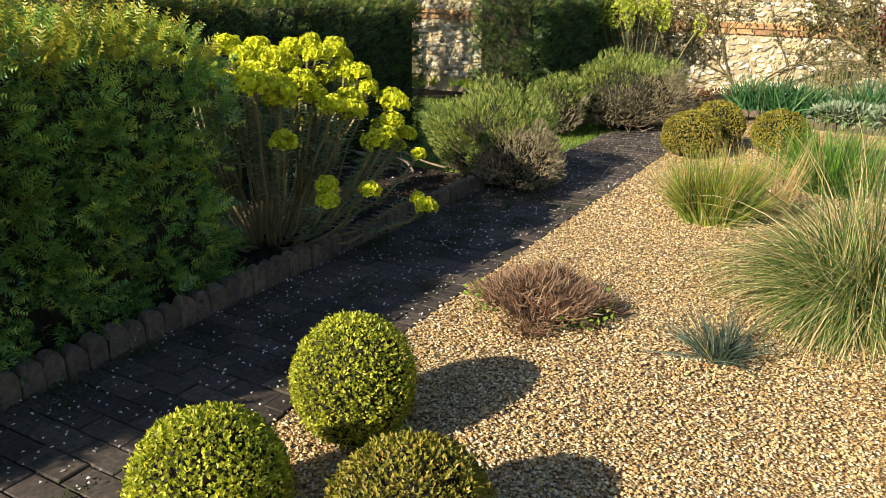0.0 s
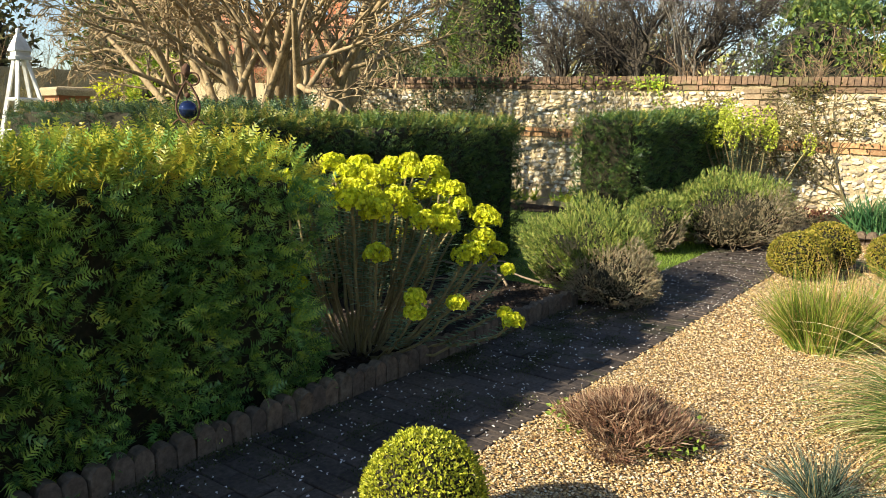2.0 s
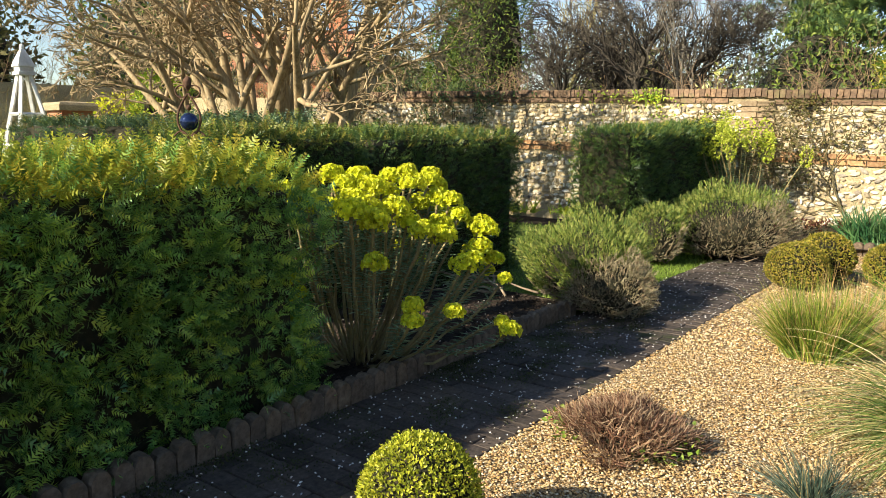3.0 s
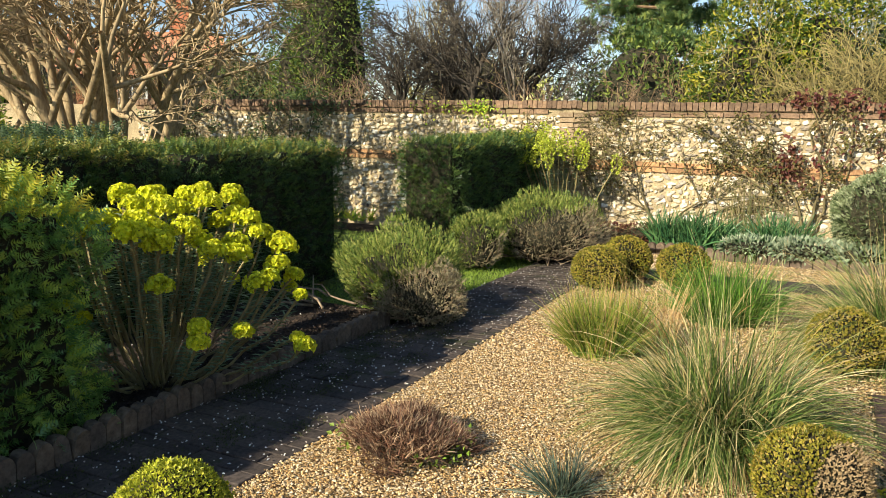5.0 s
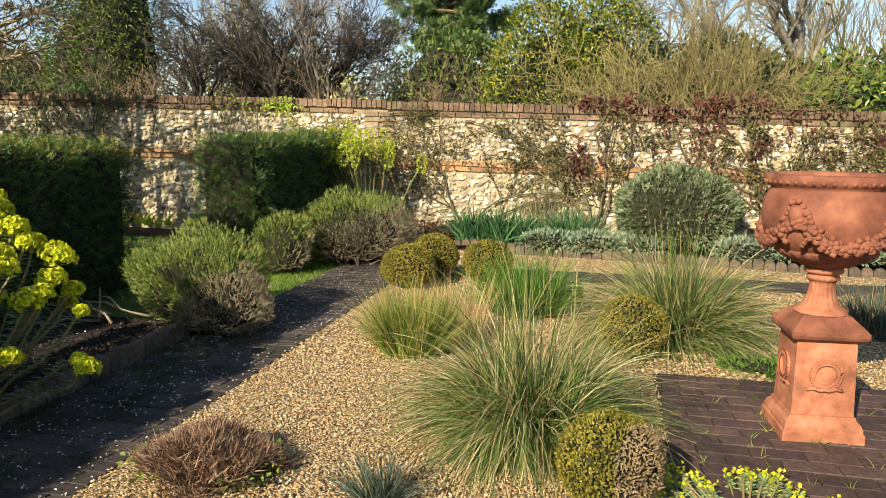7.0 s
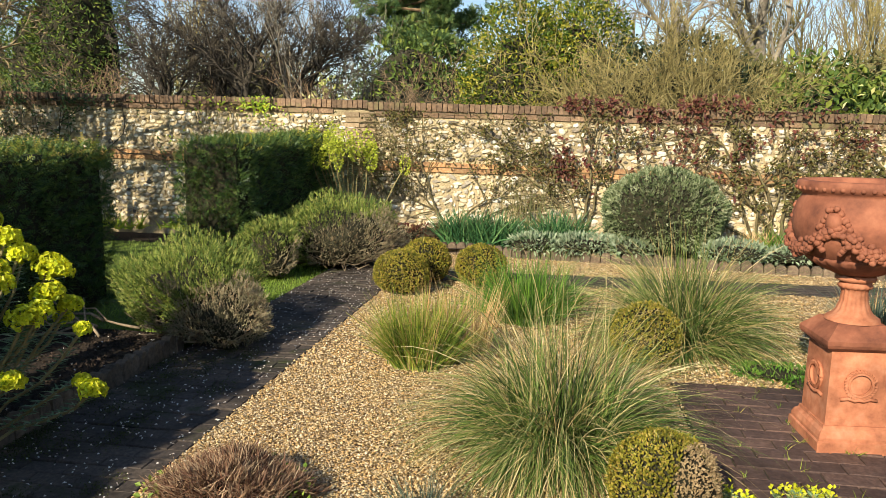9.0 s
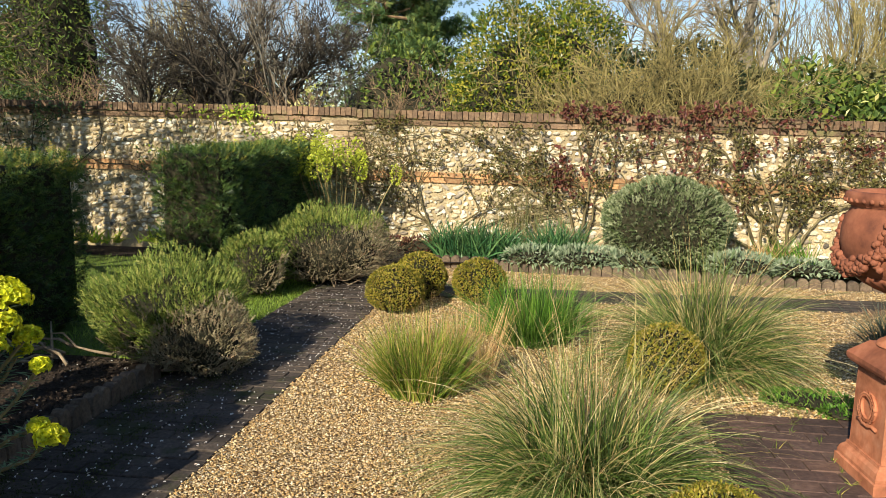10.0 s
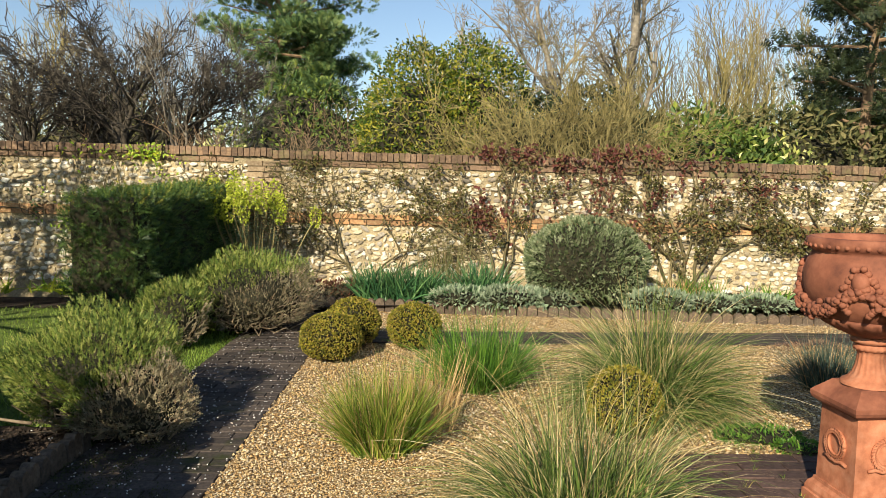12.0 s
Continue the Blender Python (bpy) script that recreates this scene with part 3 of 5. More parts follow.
hedge(-1.60, -0.63, -0.65, 2.24, 1.23, 1, 2300, 0.082, 0.7, "tall clipped dark green yew hedge beside the path", k=6, needle=0.36, fat=0.75, rough=0.06, g=0.10, per=14, tuft=0.042)
hedge(-2.85, -2.0, 2.6, 3.98, 1.38, 2, 2300, 0.066, 0.5, "clipped yew hedge with sunlit flat top behind the bed", YEW_SHADED, k=4, per=8)
hedge(-2.80, -1.95, 4.06, 6.15, 1.37, 3, 2300, 0.066, 0.3, "clipped yew hedge block ending at the lawn", YEW_SHADED, k=4, per=8)
hedge(-2.01, -1.32, 7.46, 10.1, 1.44, 4, 2300, 0.066, 0.15, "clipped yew hedge block running up to the flint wall", YEW_SHADED, k=4, per=8, rise=0.03, shear=0.08)
hedge(-8.2, -3.1, 3.9, 4.7, 1.48, 5, 650, 0.085, 0.15, "grey-green clipped hedge beyond the near hedges", YEW_BLUE, k=4)


# ---- clipped box balls ----
def box_ball(x, y, r, h, seed, leaf=BOX, dens=14000, size=0.017, dead=False, label="clipped green box ball on the gravel"):
    t = thing("box_ball", (x, y, -0.004), label, "shrub", "clipped box balls")
    area = 4 * math.pi * r * r
    part("shade_core", lump(r * 0.90, r * 0.90, h * 0.95, seed, 0.03), CORE, t, "solid core, coloured dark for the shade inside")
    P, N = dome(int(area * dens), r, r, h, seed, 0.035, 0.01, 7.0)
    P -= N * rng.exponential(0.006, (len(P), 1))
    P += N * (rng.uniform(size=(len(P), 1)) < 0.05) * 0.012
    D = unit(N * 0.7 + rng.normal(0, 0.6, P.shape) + [0, 0, 0.35])
    vf = leaves(P, D, N + rng.normal(0, 0.5, P.shape), size * rng.uniform(0.7, 1.3, len(P)), size * 0.62, 0.2)
    if dead:
        a = (P @ np.array([0.85, -0.5, 0.1])) > r * 0.62
        part("foliage", leaves(P[~a], D[~a], N[~a], size, size * 0.6), leaf, t)
        part("dead_patch", leaves(P[a], D[a], N[a], size, size * 0.5), BOX_DEAD, t, "pale brown dead patch")
    else:
        part("foliage", vf, leaf, t)
    return t


box_ball(0.63, 1.515, 0.197, 0.43, 11, dens=22000, size=0.0145)
box_ball(0.64, 0.88, 0.20, 0.41, 12, dens=22000, size=0.0155, label="bright green clipped box ball beside the path")
box_ball(1.13, 1.06, 0.205, 0.38, 13, BOX_DULL, 20000, 0.0155, label="bronzed clipped box ball on the gravel")
box_ball(2.49, 2.89, 0.205, 0.40, 14, BOX_DULL, 18000, 0.0155, dead=True, label="bronzed box ball with a dead brown patch")
box_ball(2.64, 5.08, 0.225, 0.42, 15, BOX_DULL, 9000, 0.02, label="bronzed box ball beside the arching grasses")
box_ball(0.55, 6.95, 0.265, 0.42, 16, BOX_DULL, 7000, 0.022, label="clipped box ball at the path's edge")
box_ball(0.68, 7.5, 0.25, 0.46, 17, BOX_DULL, 6000, 0.024, label="clipped box ball at the path's edge")
box_ball(1.26, 7.45, 0.25, 0.42, 18, BOX_DULL, 6000, 0.024, label="clipped box ball by the cross path")


# ---- ornamental grasses ----
def tussock(name, x, y, n, spread, length, width, bend, leaf, seed, label, base=0.09, straw=None, share=0.0, segs=6, group="ornamental grasses", tuft=7):
    """A tuft of arching blades that spring in small bundles from one crown."""
    r = np.random.default_rng(seed)
    t = thing(name, (x, y, 0), label, "ornamental grass", group)
    m = max(6, n // tuft)
    ta = r.uniform(0, 6.28, m)
    tq = np.sqrt(r.uniform(0, 1, m))
    tt = spread * np.abs(r.normal(0.55, 0.33, m)) * (0.4 + 0.6 * tq)
    tl = length * r.uniform(0.65, 1.08, m)
    ta2 = ta + r.normal(0, 0.6, m) + 0.4 * np.sin(ta * 3 + seed)
    g = r.integers(0, m, n)
    P = np.stack([np.cos(ta[g]) * tq[g] * base, np.sin(ta[g]) * tq[g] * base, np.zeros(n)], 1) + r.normal(0, 0.012, (n, 3)) * [1, 1, 0]
    tilt = tt[g] + r.normal(0, 0.11, n)
    a2 = ta2[g] + r.normal(0, 0.16, n)
    D = np.stack([np.cos(a2) * np.sin(tilt), np.sin(a2) * np.sin(tilt), np.cos(tilt)], 1)
    L = tl[g] * (0.92 + 0.08 * np.minimum(np.abs(tt[g]) / 0.9, 1)) * r.uniform(0.6, 1.12, n)
    B = bend * r.uniform(0.55, 1.35, n)
    W = width * r.uniform(0.55, 1.5, n)
    dry = r.uniform(size=n) < share
    part("foliage", blades(P[~dry], D[~dry], L[~dry], W[~dry], B[~dry], segs), leaf, t)
    if straw:
        part("dry_foliage", blades(P[dry], D[dry], L[dry] * 1.12, W[dry] * 0.8, B[dry] * 0.9, segs), straw, t, "dry straw-coloured blades")
    return t


DRY = leaf_material("dry_straw", [(0.34, 0.25, 0.10), (0.50, 0.40, 0.19), (0.62, 0.52, 0.30)], 0.6, 0.3, 4)
TAN = leaf_material("tan_flower_stalks", [(0.34, 0.20, 0.08), (0.46, 0.30, 0.13), (0.56, 0.42, 0.22)], 0.6, 0.3, 4)
tussock("grass_tussock", 2.08, 3.60, 5200, 1.9, 0.92, 0.0050, 2.2, STRAW, 21, "large arching green tussock grass with straw tips on gravel", 0.24, DRY, 0.2, 8)
tussock("grass_tussock", 2.97, 5.62, 4200, 1.75, 1.10, 0.0054, 2.1, STRAW, 22, "large arching grey-green tussock grass beside a box ball", 0.24, DRY, 0.16, 8)
tussock("sedge_clump", 1.16, 4.82, 1900, 0.72, 0.56, 0.0052, 0.7, OLIVE_BLADE, 23, "olive and tan upright sedge clump", 0.21, TAN, 0.14, 4)
tussock("sedge_clump", 1.42, 5.12, 300, 0.5, 0.62, 0.004, 0.3, TAN, 24, "upright tan grass stalks", 0.18, None, 0, 4)
tussock("green_grass_clump", 1.80, 6.15, 1300, 0.95, 0.64, 0.0066, 0.8, GREEN_BLADE, 25, "fresh green upright grass clump", 0.26, TAN, 0.03, 4)
tussock("blue_fescue", 1.58, 2.72, 420, 1.2, 0.27, 0.0036, 0.45, BLUE_BLADE, 26, "small blue-green fescue tuft on the gravel", 0.06, DRY, 0.06, 4)
tussock("grass_tussock", 4.45, 6.1, 800, 0.9, 0.5, 0.006, 0.7, BLUE_BLADE, 27, "dark green grass clump behind the urn", 0.18, TAN, 0.12, 4)
tussock("grass_tussock", 4.1, 2.7, 1300, 1.9, 0.8, 0.0042, 1.9, STRAW, 28, "arching straw-coloured grass beside the brick square", 0.12, DRY, 0.6, 7)
tussock("sedge_clump", 5.3, 6.9, 300, 0.5, 0.55, 0.004, 0.3, TAN, 29, "upright tan grass stalks", 0.15, None, 0, 4)


# ---- low plants on the gravel ----
def heath(x, y, rx, ry, h, n, seed, leaf, label, green=True):
    """A low clipped clump: short stiff twigs every way over a ragged mound."""
    t = thing("heath_clump", (x, y, 0), label, "plant", "low clumps on the gravel")
    q, w = rng.uniform(0, 6.28, n), np.sqrt(rng.uniform(0, 1, n))
    w = w * (1 + 0.16 * np.sin(3 * q + seed) + 0.10 * np.sin(7 * q + 2 * seed) + rng.normal(0, 0.07, n))
    P = np.stack([np.cos(q) * w * rx, np.sin(q) * w * ry, h * 0.7 * np.sqrt(np.clip(1 - 0.8 * w ** 2, 0.02, 1))], 1)
    P[:, 2] = np.maximum(P[:, 2] * (1 + 0.35 * wavy(P, 22, seed) + rng.normal(0, 0.16, n)), 0.004)
    D = unit(np.stack([np.cos(q) * w, np.sin(q) * w, np.full(n, 0.9)], 1) + rng.normal(0, 0.75, P.shape))
    D[:, 2] = np.abs(D[:, 2])
    part("foliage", blades(P, D, h * 0.30 * rng.uniform(0.4, 1.7, n), 0.0048 * rng.uniform(0.5, 1.5, n), 0.1, 2), leaf, t)
    if h > 0.12:
        part("shade_core", lump(rx * 0.78, ry * 0.78, h * 0.62, seed, 0.14), CORE, t, "solid core, coloured dark for the shade inside")
    if green:
        m = 420
        q = rng.uniform(0, 6.28, m)
        P2 = np.stack([np.cos(q) * rx, np.sin(q) * ry, rng.uniform(0.01, h * 0.5, m)], 1) * np.stack([rng.uniform(0.7, 1.2, m)] * 2 + [np.ones(m)], 1)
        P2 = P2[np.sin(q * 2.5 + seed) > 0.1]
        part("leaf_fringe", leaves(P2, upward(len(P2), 1.2), upward(len(P2), 0.6), 0.028 * rng.uniform(0.6, 1.3, len(P2)), 0.024), LAWN, t, "small green leaves at its edge", kind="stuff")
    return t


heath(0.76, 2.80, 0.30, 0.25, 0.17, 9000, 31, BROWN_TWIG, "clipped brown heather clump with small green leaves")
heath(5.0, 7.35, 0.38, 0.2, 0.10, 800, 32, BROWN_TWIG, "low rusty brown clump beside the cross path", False)
heath(1.25, 4.0, 0.10, 0.07, 0.035, 200, 33, LAV_GREY, "flat grey dry clump on the gravel", False)
heath(2.0, 7.2, 0.35, 0.2, 0.14, 700, 34, LAV_GREY, "grey dry twiggy clump by the cross path", False)
heath(1.6, 6.75, 0.3, 0.2, 0.10, 500, 35, LAV_GREY, "grey dry twiggy clump on gravel", False)


def rosettes(x, y, rx, ry, n, seed, leaf, label, size=0.05, tips=True):
    """Low spurge-like shoots with whorled leaves."""
    r = np.random.default_rng(seed)
    t = thing("low_spurge", (x, y, 0), label, "plant", "low spurges on the gravel")
    A, PP, DD = [], [], []
    for i in range(n):
        a, q = r.uniform(0, 6.28), math.sqrt(r.uniform(0, 1))
        b = np.array([math.cos(a) * rx * q, math.sin(a) * ry * q, 0.0])
        e = b + np.array([math.cos(a) * 0.08, math.sin(a) * 0.08, r.uniform(0.03, 0.08)])
        A.append((b * [0.6, 0.6, 1], e))
        for j in range(26):
            f = j / 26
            w = j * 2.4
            PP.append(b + (e - b) * (0.25 + 0.75 * f))
            DD.append((math.cos(w), math.sin(w), 0.25 + 0.9 * f))
    PP, DD = np.array(PP), unit(np.array(DD))
    part("foliage", leaves(PP, DD, upward(len(PP), 0.3), size * r.uniform(0.6, 1.1, len(PP)), size * 0.55), leaf, t)
    A = np.array(A)
    part("stem_mass", rods(A[:, 0], A[:, 1], 0.005, 0.004), SPURGE_STEM, t)
    if tips:
        for e in A[:, 1]:
            Q = e + r.normal(0, 0.014, (16, 3)) + [0, 0, 0.012]
            part("flower_head", leaves(Q, upward(16, 0.9), upward(16, 0.5), 0.02, 0.018), BRACT, t, kind="stuff")
    return t


LOW_SPURGE = leaf_material("low_spurge_leaves", [(0.10, 0.17, 0.09), (0.18, 0.26, 0.13), (0.32, 0.38, 0.16), (0.46, 0.46, 0.10)], 0.5, 0.25, 6)
rosettes(3.0, 2.85, 0.34, 0.3, 60, 41, LOW_SPURGE, "sprawling blue-green spurge with yellow flower heads", 0.036)
rosettes(3.4, 2.8, 0.2, 0.2, 30, 42, LOW_SPURGE, "sprawling blue-green spurge with yellow flower heads", 0.036)
for i, (x, y) in enumerate(((1.44, 1.22), (1.6, 1.28), (1.75, 1.35), (2.05, 1.5), (1.95, 1.15))):
    rosettes(x, y, 0.05, 0.04, 4, 43 + i, SPURGE, "small green spurge shoots in the gravel", 0.035, i > 1)


def mat_plant(name, x, y, rx, ry, h, n, seed, leaf, size, label, z=0.0, group=""):
    t = thing(name, (x, y, z), label, "plant", group)
    P, N = dome(n, rx, ry, h * 2, seed, 0.15)
    P[:, 2] = np.maximum(P[:, 2] * 0.5, 0.005)
    D = unit(N + rng.normal(0, 0.5, P.shape) + [0, 0, 0.5])
    part("foliage", leaves(P, D, upward(len(P), 0.6), size * rng.uniform(0.6, 1.2, len(P)), size * 0.4), leaf, t)
    part("shade_core", lump(rx * 0.85, ry * 0.85, h * 0.8, seed, 0.1), CORE, t, "solid core, coloured dark for the shade between stems")
    return t


mat_plant("creeping_thyme", 3.45, 5.0, 0.26, 0.16, 0.05, 900, 51, GREEN_BLADE, 0.03, "flat green creeping mat on the gravel")
mat_plant("creeping_thyme", 3.6, 4.78, 0.14, 0.1, 0.05, 400, 52, GREEN_BLADE, 0.03, "flat green creeping mat on the brick edge")


# ---- sub-shrubs by the path ----
def subshrub(x, y, rx, ry, h, n, seed, label, bare=0.35, green=LAV, size=0.036, side=(1, -0.4), twig_n=150):
    r = np.random.default_rng(seed)
    t = thing("lavender_bush", (x, y, 0), label, "shrub", "lavender bushes")
    part("shade_core", lump(rx * 0.72, ry * 0.72, h * 0.78, seed, 0.12), CORE, t, "solid core, coloured dark for the shade inside")
    P, N = dome(int(n * 1.35), rx, ry, h, seed, 0.2, 0.03, 5.5)
    P *= r.uniform(0.82, 1.04, (len(P), 1))
    D = unit(N * 0.8 + r.normal(0, 0.35, P.shape) + [0, 0, 0.75])
    s = P[:, 0] / rx * side[0] + P[:, 1] / ry * side[1] - 1.1 * (P[:, 2] / h - 0.5) + 0.35 * wavy(P, 6, seed)
    grey = s > np.quantile(s, 1 - bare)
    L = size * r.uniform(0.7, 1.4, len(P))
    part("foliage", sprigs(P[~grey], D[~grey], L[~grey], 4, 0.42, 0.14, 0.5), green, t)
    part("bare_growth", sprigs(P[grey], D[grey], L[grey] * 1.1, 3, 0.4, 0.12, 0.35), LAV_GREY, t, "grey-brown bare shoots")
    m = twig_n
    a = r.uniform(0, 6.28, m)
    q = r.uniform(0.4, 0.98, m)
    B = np.stack([np.cos(a) * rx * q, np.sin(a) * ry * q, h * r.uniform(0.15, 0.85, m) * np.sqrt(1 - q ** 2 * 0.8)], 1)
    A = B * [0.35, 0.35, 0.3] + [0, 0, 0.02]
    M = (A + B) / 2 + r.normal(0, 0.03, (m, 3)) - [0, 0, 0.02]
    part("branch_mass", joined(rods(A, M, 0.010, 0.007, 4), rods(M, B, 0.007, 0.003, 4)), TWIG, t, "pale woody branches")
    return t


subshrub(-0.66, 5.20, 0.51, 0.50, 0.71, 8000, 61, "green lavender bush with grey bare side, sprawling on the path", 0.15)
subshrub(-0.36, 4.98, 0.36, 0.36, 0.48, 3600, 62, "grey half-bare lavender bush leaning over the path", 0.6)
subshrub(-0.50, 8.30, 0.70, 0.60, 0.80, 7000, 63, "large grey-green lavender bush with bare twigs by the path", 0.30, LAV, 0.042, (0.9, -0.7), 320)
subshrub(-0.98, 7.42, 0.30, 0.30, 0.66, 2000, 64, "green lavender bush against the clipped hedge", 0.12, LAV, 0.042)


# fallen pruned branches beside the lavender
def cut_branches():
    r = np.random.default_rng(66)
    t = thing("pruned_branches", (-1.25, 4.95, 0.06), "pale cut branches lying on the soil", "branches")
    for i in range(9):
        a = r.uniform(2.2, 4.2)
        ln = r.uniform(0.35, 0.7)
        s = r.normal(0, 0.12, 3) * [1, 1, 0.2]
        P = [s + np.array([math.cos(a) * ln * f, math.sin(a) * ln * f, 0.03 + 0.16 * f * r.uniform(0.2, 1) + r.normal(0, 0.012)]) for f in np.linspace(0, 1, 6)]
        part("branch", pipe(P, np.linspace(0.012, 0.005, 6), 6), TWIG, t, smooth=True)


cut_branches()


# ---- spurges ----
def spurge(x, y, z, stems, seed, label, height=1.05, lean=(0.15, 0.1), tall=False, head=0.075, spread=0.5):
    """Tall spurge: bare woody stems, a bottlebrush of narrow leaves, domed yellow heads."""
    r = np.random.default_rng(seed)
    t = thing("spurge_bush", (x, y, z), label, "shrub", "flowering spurges")
    SA, SB, LP, LD, HP, HD = [], [], [], [], [], []
    for i in range(stems):
        a = r.uniform(0, 6.28)
        q = math.sqrt(r.uniform(0.0, 1))
        h = height * r.uniform(0.82, 1.04) * (1 - 0.14 * q * q) * (1 - (0.16 if tall else 0.34) * max(0.0, math.cos(a - 0.2)) * q)
        if i % 4 == 3 and not tall:
            h *= r.uniform(0.35, 0.75)
            q = min(1.25, q + 0.45)
        out = np.array([math.cos(a) * spread * q + lean[0] * r.uniform(0.4, 1.3), math.sin(a) * spread * q + lean[1], 0])
        base = np.array([math.cos(a), math.sin(a), 0]) * 0.14 * q
        pts = [base + out * f ** (1.2 if tall else 0.85) + np.array([0, 0, h * (f ** (1.0 if q < 0.8 else 1.35))]) + r.normal(0, 0.012, 3) for f in np.linspace(0, 1, 7)]
        for p0, p1 in zip(pts[:-1], pts[1:]):
            SA.append(p0), SB.append(p1)
        d = unit(pts[-1] - pts[-2])
        f0 = 0.45 if tall else 0.5
        for j in range(80):
            f = f0 + (1 - f0) * j / 80
            k = min(int(f * 6), 5)
            p = pts[k] + (pts[k + 1] - pts[k]) * (f * 6 - k)
            w = j * 2.4
            LP.append(p), LD.append((math.cos(w), math.sin(w), 0.15 + 0.5 * (f - 0.6)))
        HP.append(pts[-1]), HD.append(d)
    part("stem_mass", rods(np.array(SA), np.array(SB), 0.0085, 0.008, 6), SPURGE_STEM, t, "bare tan woody stems")
    LP, LD = np.array(LP), unit(np.array(LD))
    part("foliage", leaves(LP, LD, upward(len(LP), 0.3), 0.075 * r.uniform(0.6, 1.15, len(LP)), 0.011, 0.1), SPURGE, t, "narrow blue-green leaves")
    for p, d in zip(HP, HD):
        s = head * r.uniform(0.75, 1.25) * (1.0 if tall or p[2] > 0.6 else 0.62)
        if tall:
            N = unit(r.normal(size=(150, 3)))
            P = N * (1 + 0.28 * wavy(N, 7, int(p[0] * 999) % 97))[:, None] * [s * 0.75, s * 0.75, s * 1.6] * np.cbrt(r.uniform(0.55, 1, (150, 1))) + p + d * s * 0.3
            part("flower_head", leaves(P, unit(N + r.normal(0, 0.5, N.shape)), N + r.normal(0, 0.3, N.shape), s * 0.30, s * 0.30, 0.25), SPIRE, t)
            continue
        # a dome of small cupped florets on short stalks
        m = 46
        z = 1 - 1.45 * (np.arange(m) + 0.5) / m
        a = np.arange(m) * 2.39996 + r.uniform(0, 6)
        N = np.stack([np.cos(a) * np.sqrt(1 - z * z), np.sin(a) * np.sqrt(1 - z * z), z], 1)
        N = unit(N + r.normal(0, 0.10, N.shape) + d * 0.15)
        C = p + N * (s * r.uniform(0.82, 1.10, (m, 1))) * [1, 1, 0.85] + d * s * 0.3
        k = 6
        u = unit(np.cross(N, r.normal(size=N.shape)))
        v = np.cross(N, u)
        P, D = [], []
        for i in range(k):
            q = 2 * math.pi * i / k
            D.append(unit(u * math.cos(q) + v * math.sin(q) + N * (0.35 if i % 2 else 0.9)))
            P.append(C - N * 0.004)
        stalks = rods(np.tile(p, (m, 1)), C, 0.0022, 0.0018, 3)
        part("flower_head", joined(leaves(np.concatenate(P), np.concatenate(D), np.tile(N, (k, 1)), 0.021 * r.uniform(0.8, 1.2, k * m), 0.020, 0.25), stalks), BRACT, t)
    return t


spurge(-0.98, 2.92, 0.03, 78, 71, "large spurge bush with bright yellow-green flower heads beside the yew hedge", 1.13, (0.08, 0.12), head=0.07, spread=0.54)
spurge(-0.80, 9.80, 0.0, 32, 72, "tall lime-yellow spurge spires against the flint wall", 1.50, (0.0, 0.0), True, 0.088, 0.62)


# ---- plants of the bed along the wall ----
def strap_clump(x, y, z, n, rad, length, width, seed, leaf, label, spread=0.5, bend=0.6, name="daffodil_clump", group="leafy clumps in the wall bed"):
    r = np.random.default_rng(seed)
    t = thing(name, (x, y, z), label, "plant", group)
    a, q = r.uniform(0, 6.28, n), np.sqrt(r.uniform(0, 1, n))
    P = np.stack([np.cos(a) * q * rad, np.sin(a) * q * rad * 0.6, np.zeros(n)], 1)
    D = upward(n, spread)
    part("foliage", blades(P, D, length * r.uniform(0.6, 1.1, n), width, bend * r.uniform(0.3, 1.5, n), 4), leaf, t)
    return t


for i, (x, y, n, rad, ln) in enumerate(((0.72, 9.68, 300, 0.26, 0.52), (1.12, 9.6, 340, 0.3, 0.54), (1.5, 9.62, 220, 0.24, 0.40), (2.02, 9.65, 320, 0.26, 0.56))):
    strap_clump(x, y, 0.1, n, rad, ln, 0.022, 80 + i, DAFF, "blue-green strap-leaved daffodil clump in the wall bed")
strap_clump(1.55, 10.05, 0.1, 110, 0.30, 0.98, 0.008, 85, leaf_material("reed_stems", [(0.09, 0.10, 0.03), (0.16, 0.15, 0.06), (0.24, 0.2, 0.10)], 0.6, 0.2), "tall upright reed-like stems before the wall", 0.16, 0.1, "reed_clump")
strap_clump(4.75, 9.75, 0.08, 130, 0.3, 0.42, 0.014, 86, GREEN_BLADE, "green iris clump in the wall bed", 0.5, 0.5, "iris_clump")
strap_clump(4.5, 9.8, 0.08, 90, 0.25, 0.36, 0.012, 87, TAN, "dry tan iris leaves in the wall bed", 0.5, 0.6, "iris_clump")
for i, x in enumerate((5.4, 5.75, 6.2, 6.8)):
    strap_clump(x, 9.85, 0.06, 26, 0.16, 0.30, 0.03, 90 + i, GREEN_BLADE, "broad green young leaves in the wall bed", 0.8, 0.7, "young_perennial")
for i, x in enumerate((-5.2, -4.6, -4.1, -3.5, -3.0)):
    strap_clump(x, 9.75 + 0.15 * (i % 2), 0.14, 40, 0.22, 0.28, 0.03, 95 + i, LIME_LEAF, "fresh green young leaves in the lawn border", 0.8, 0.7, "young_perennial")
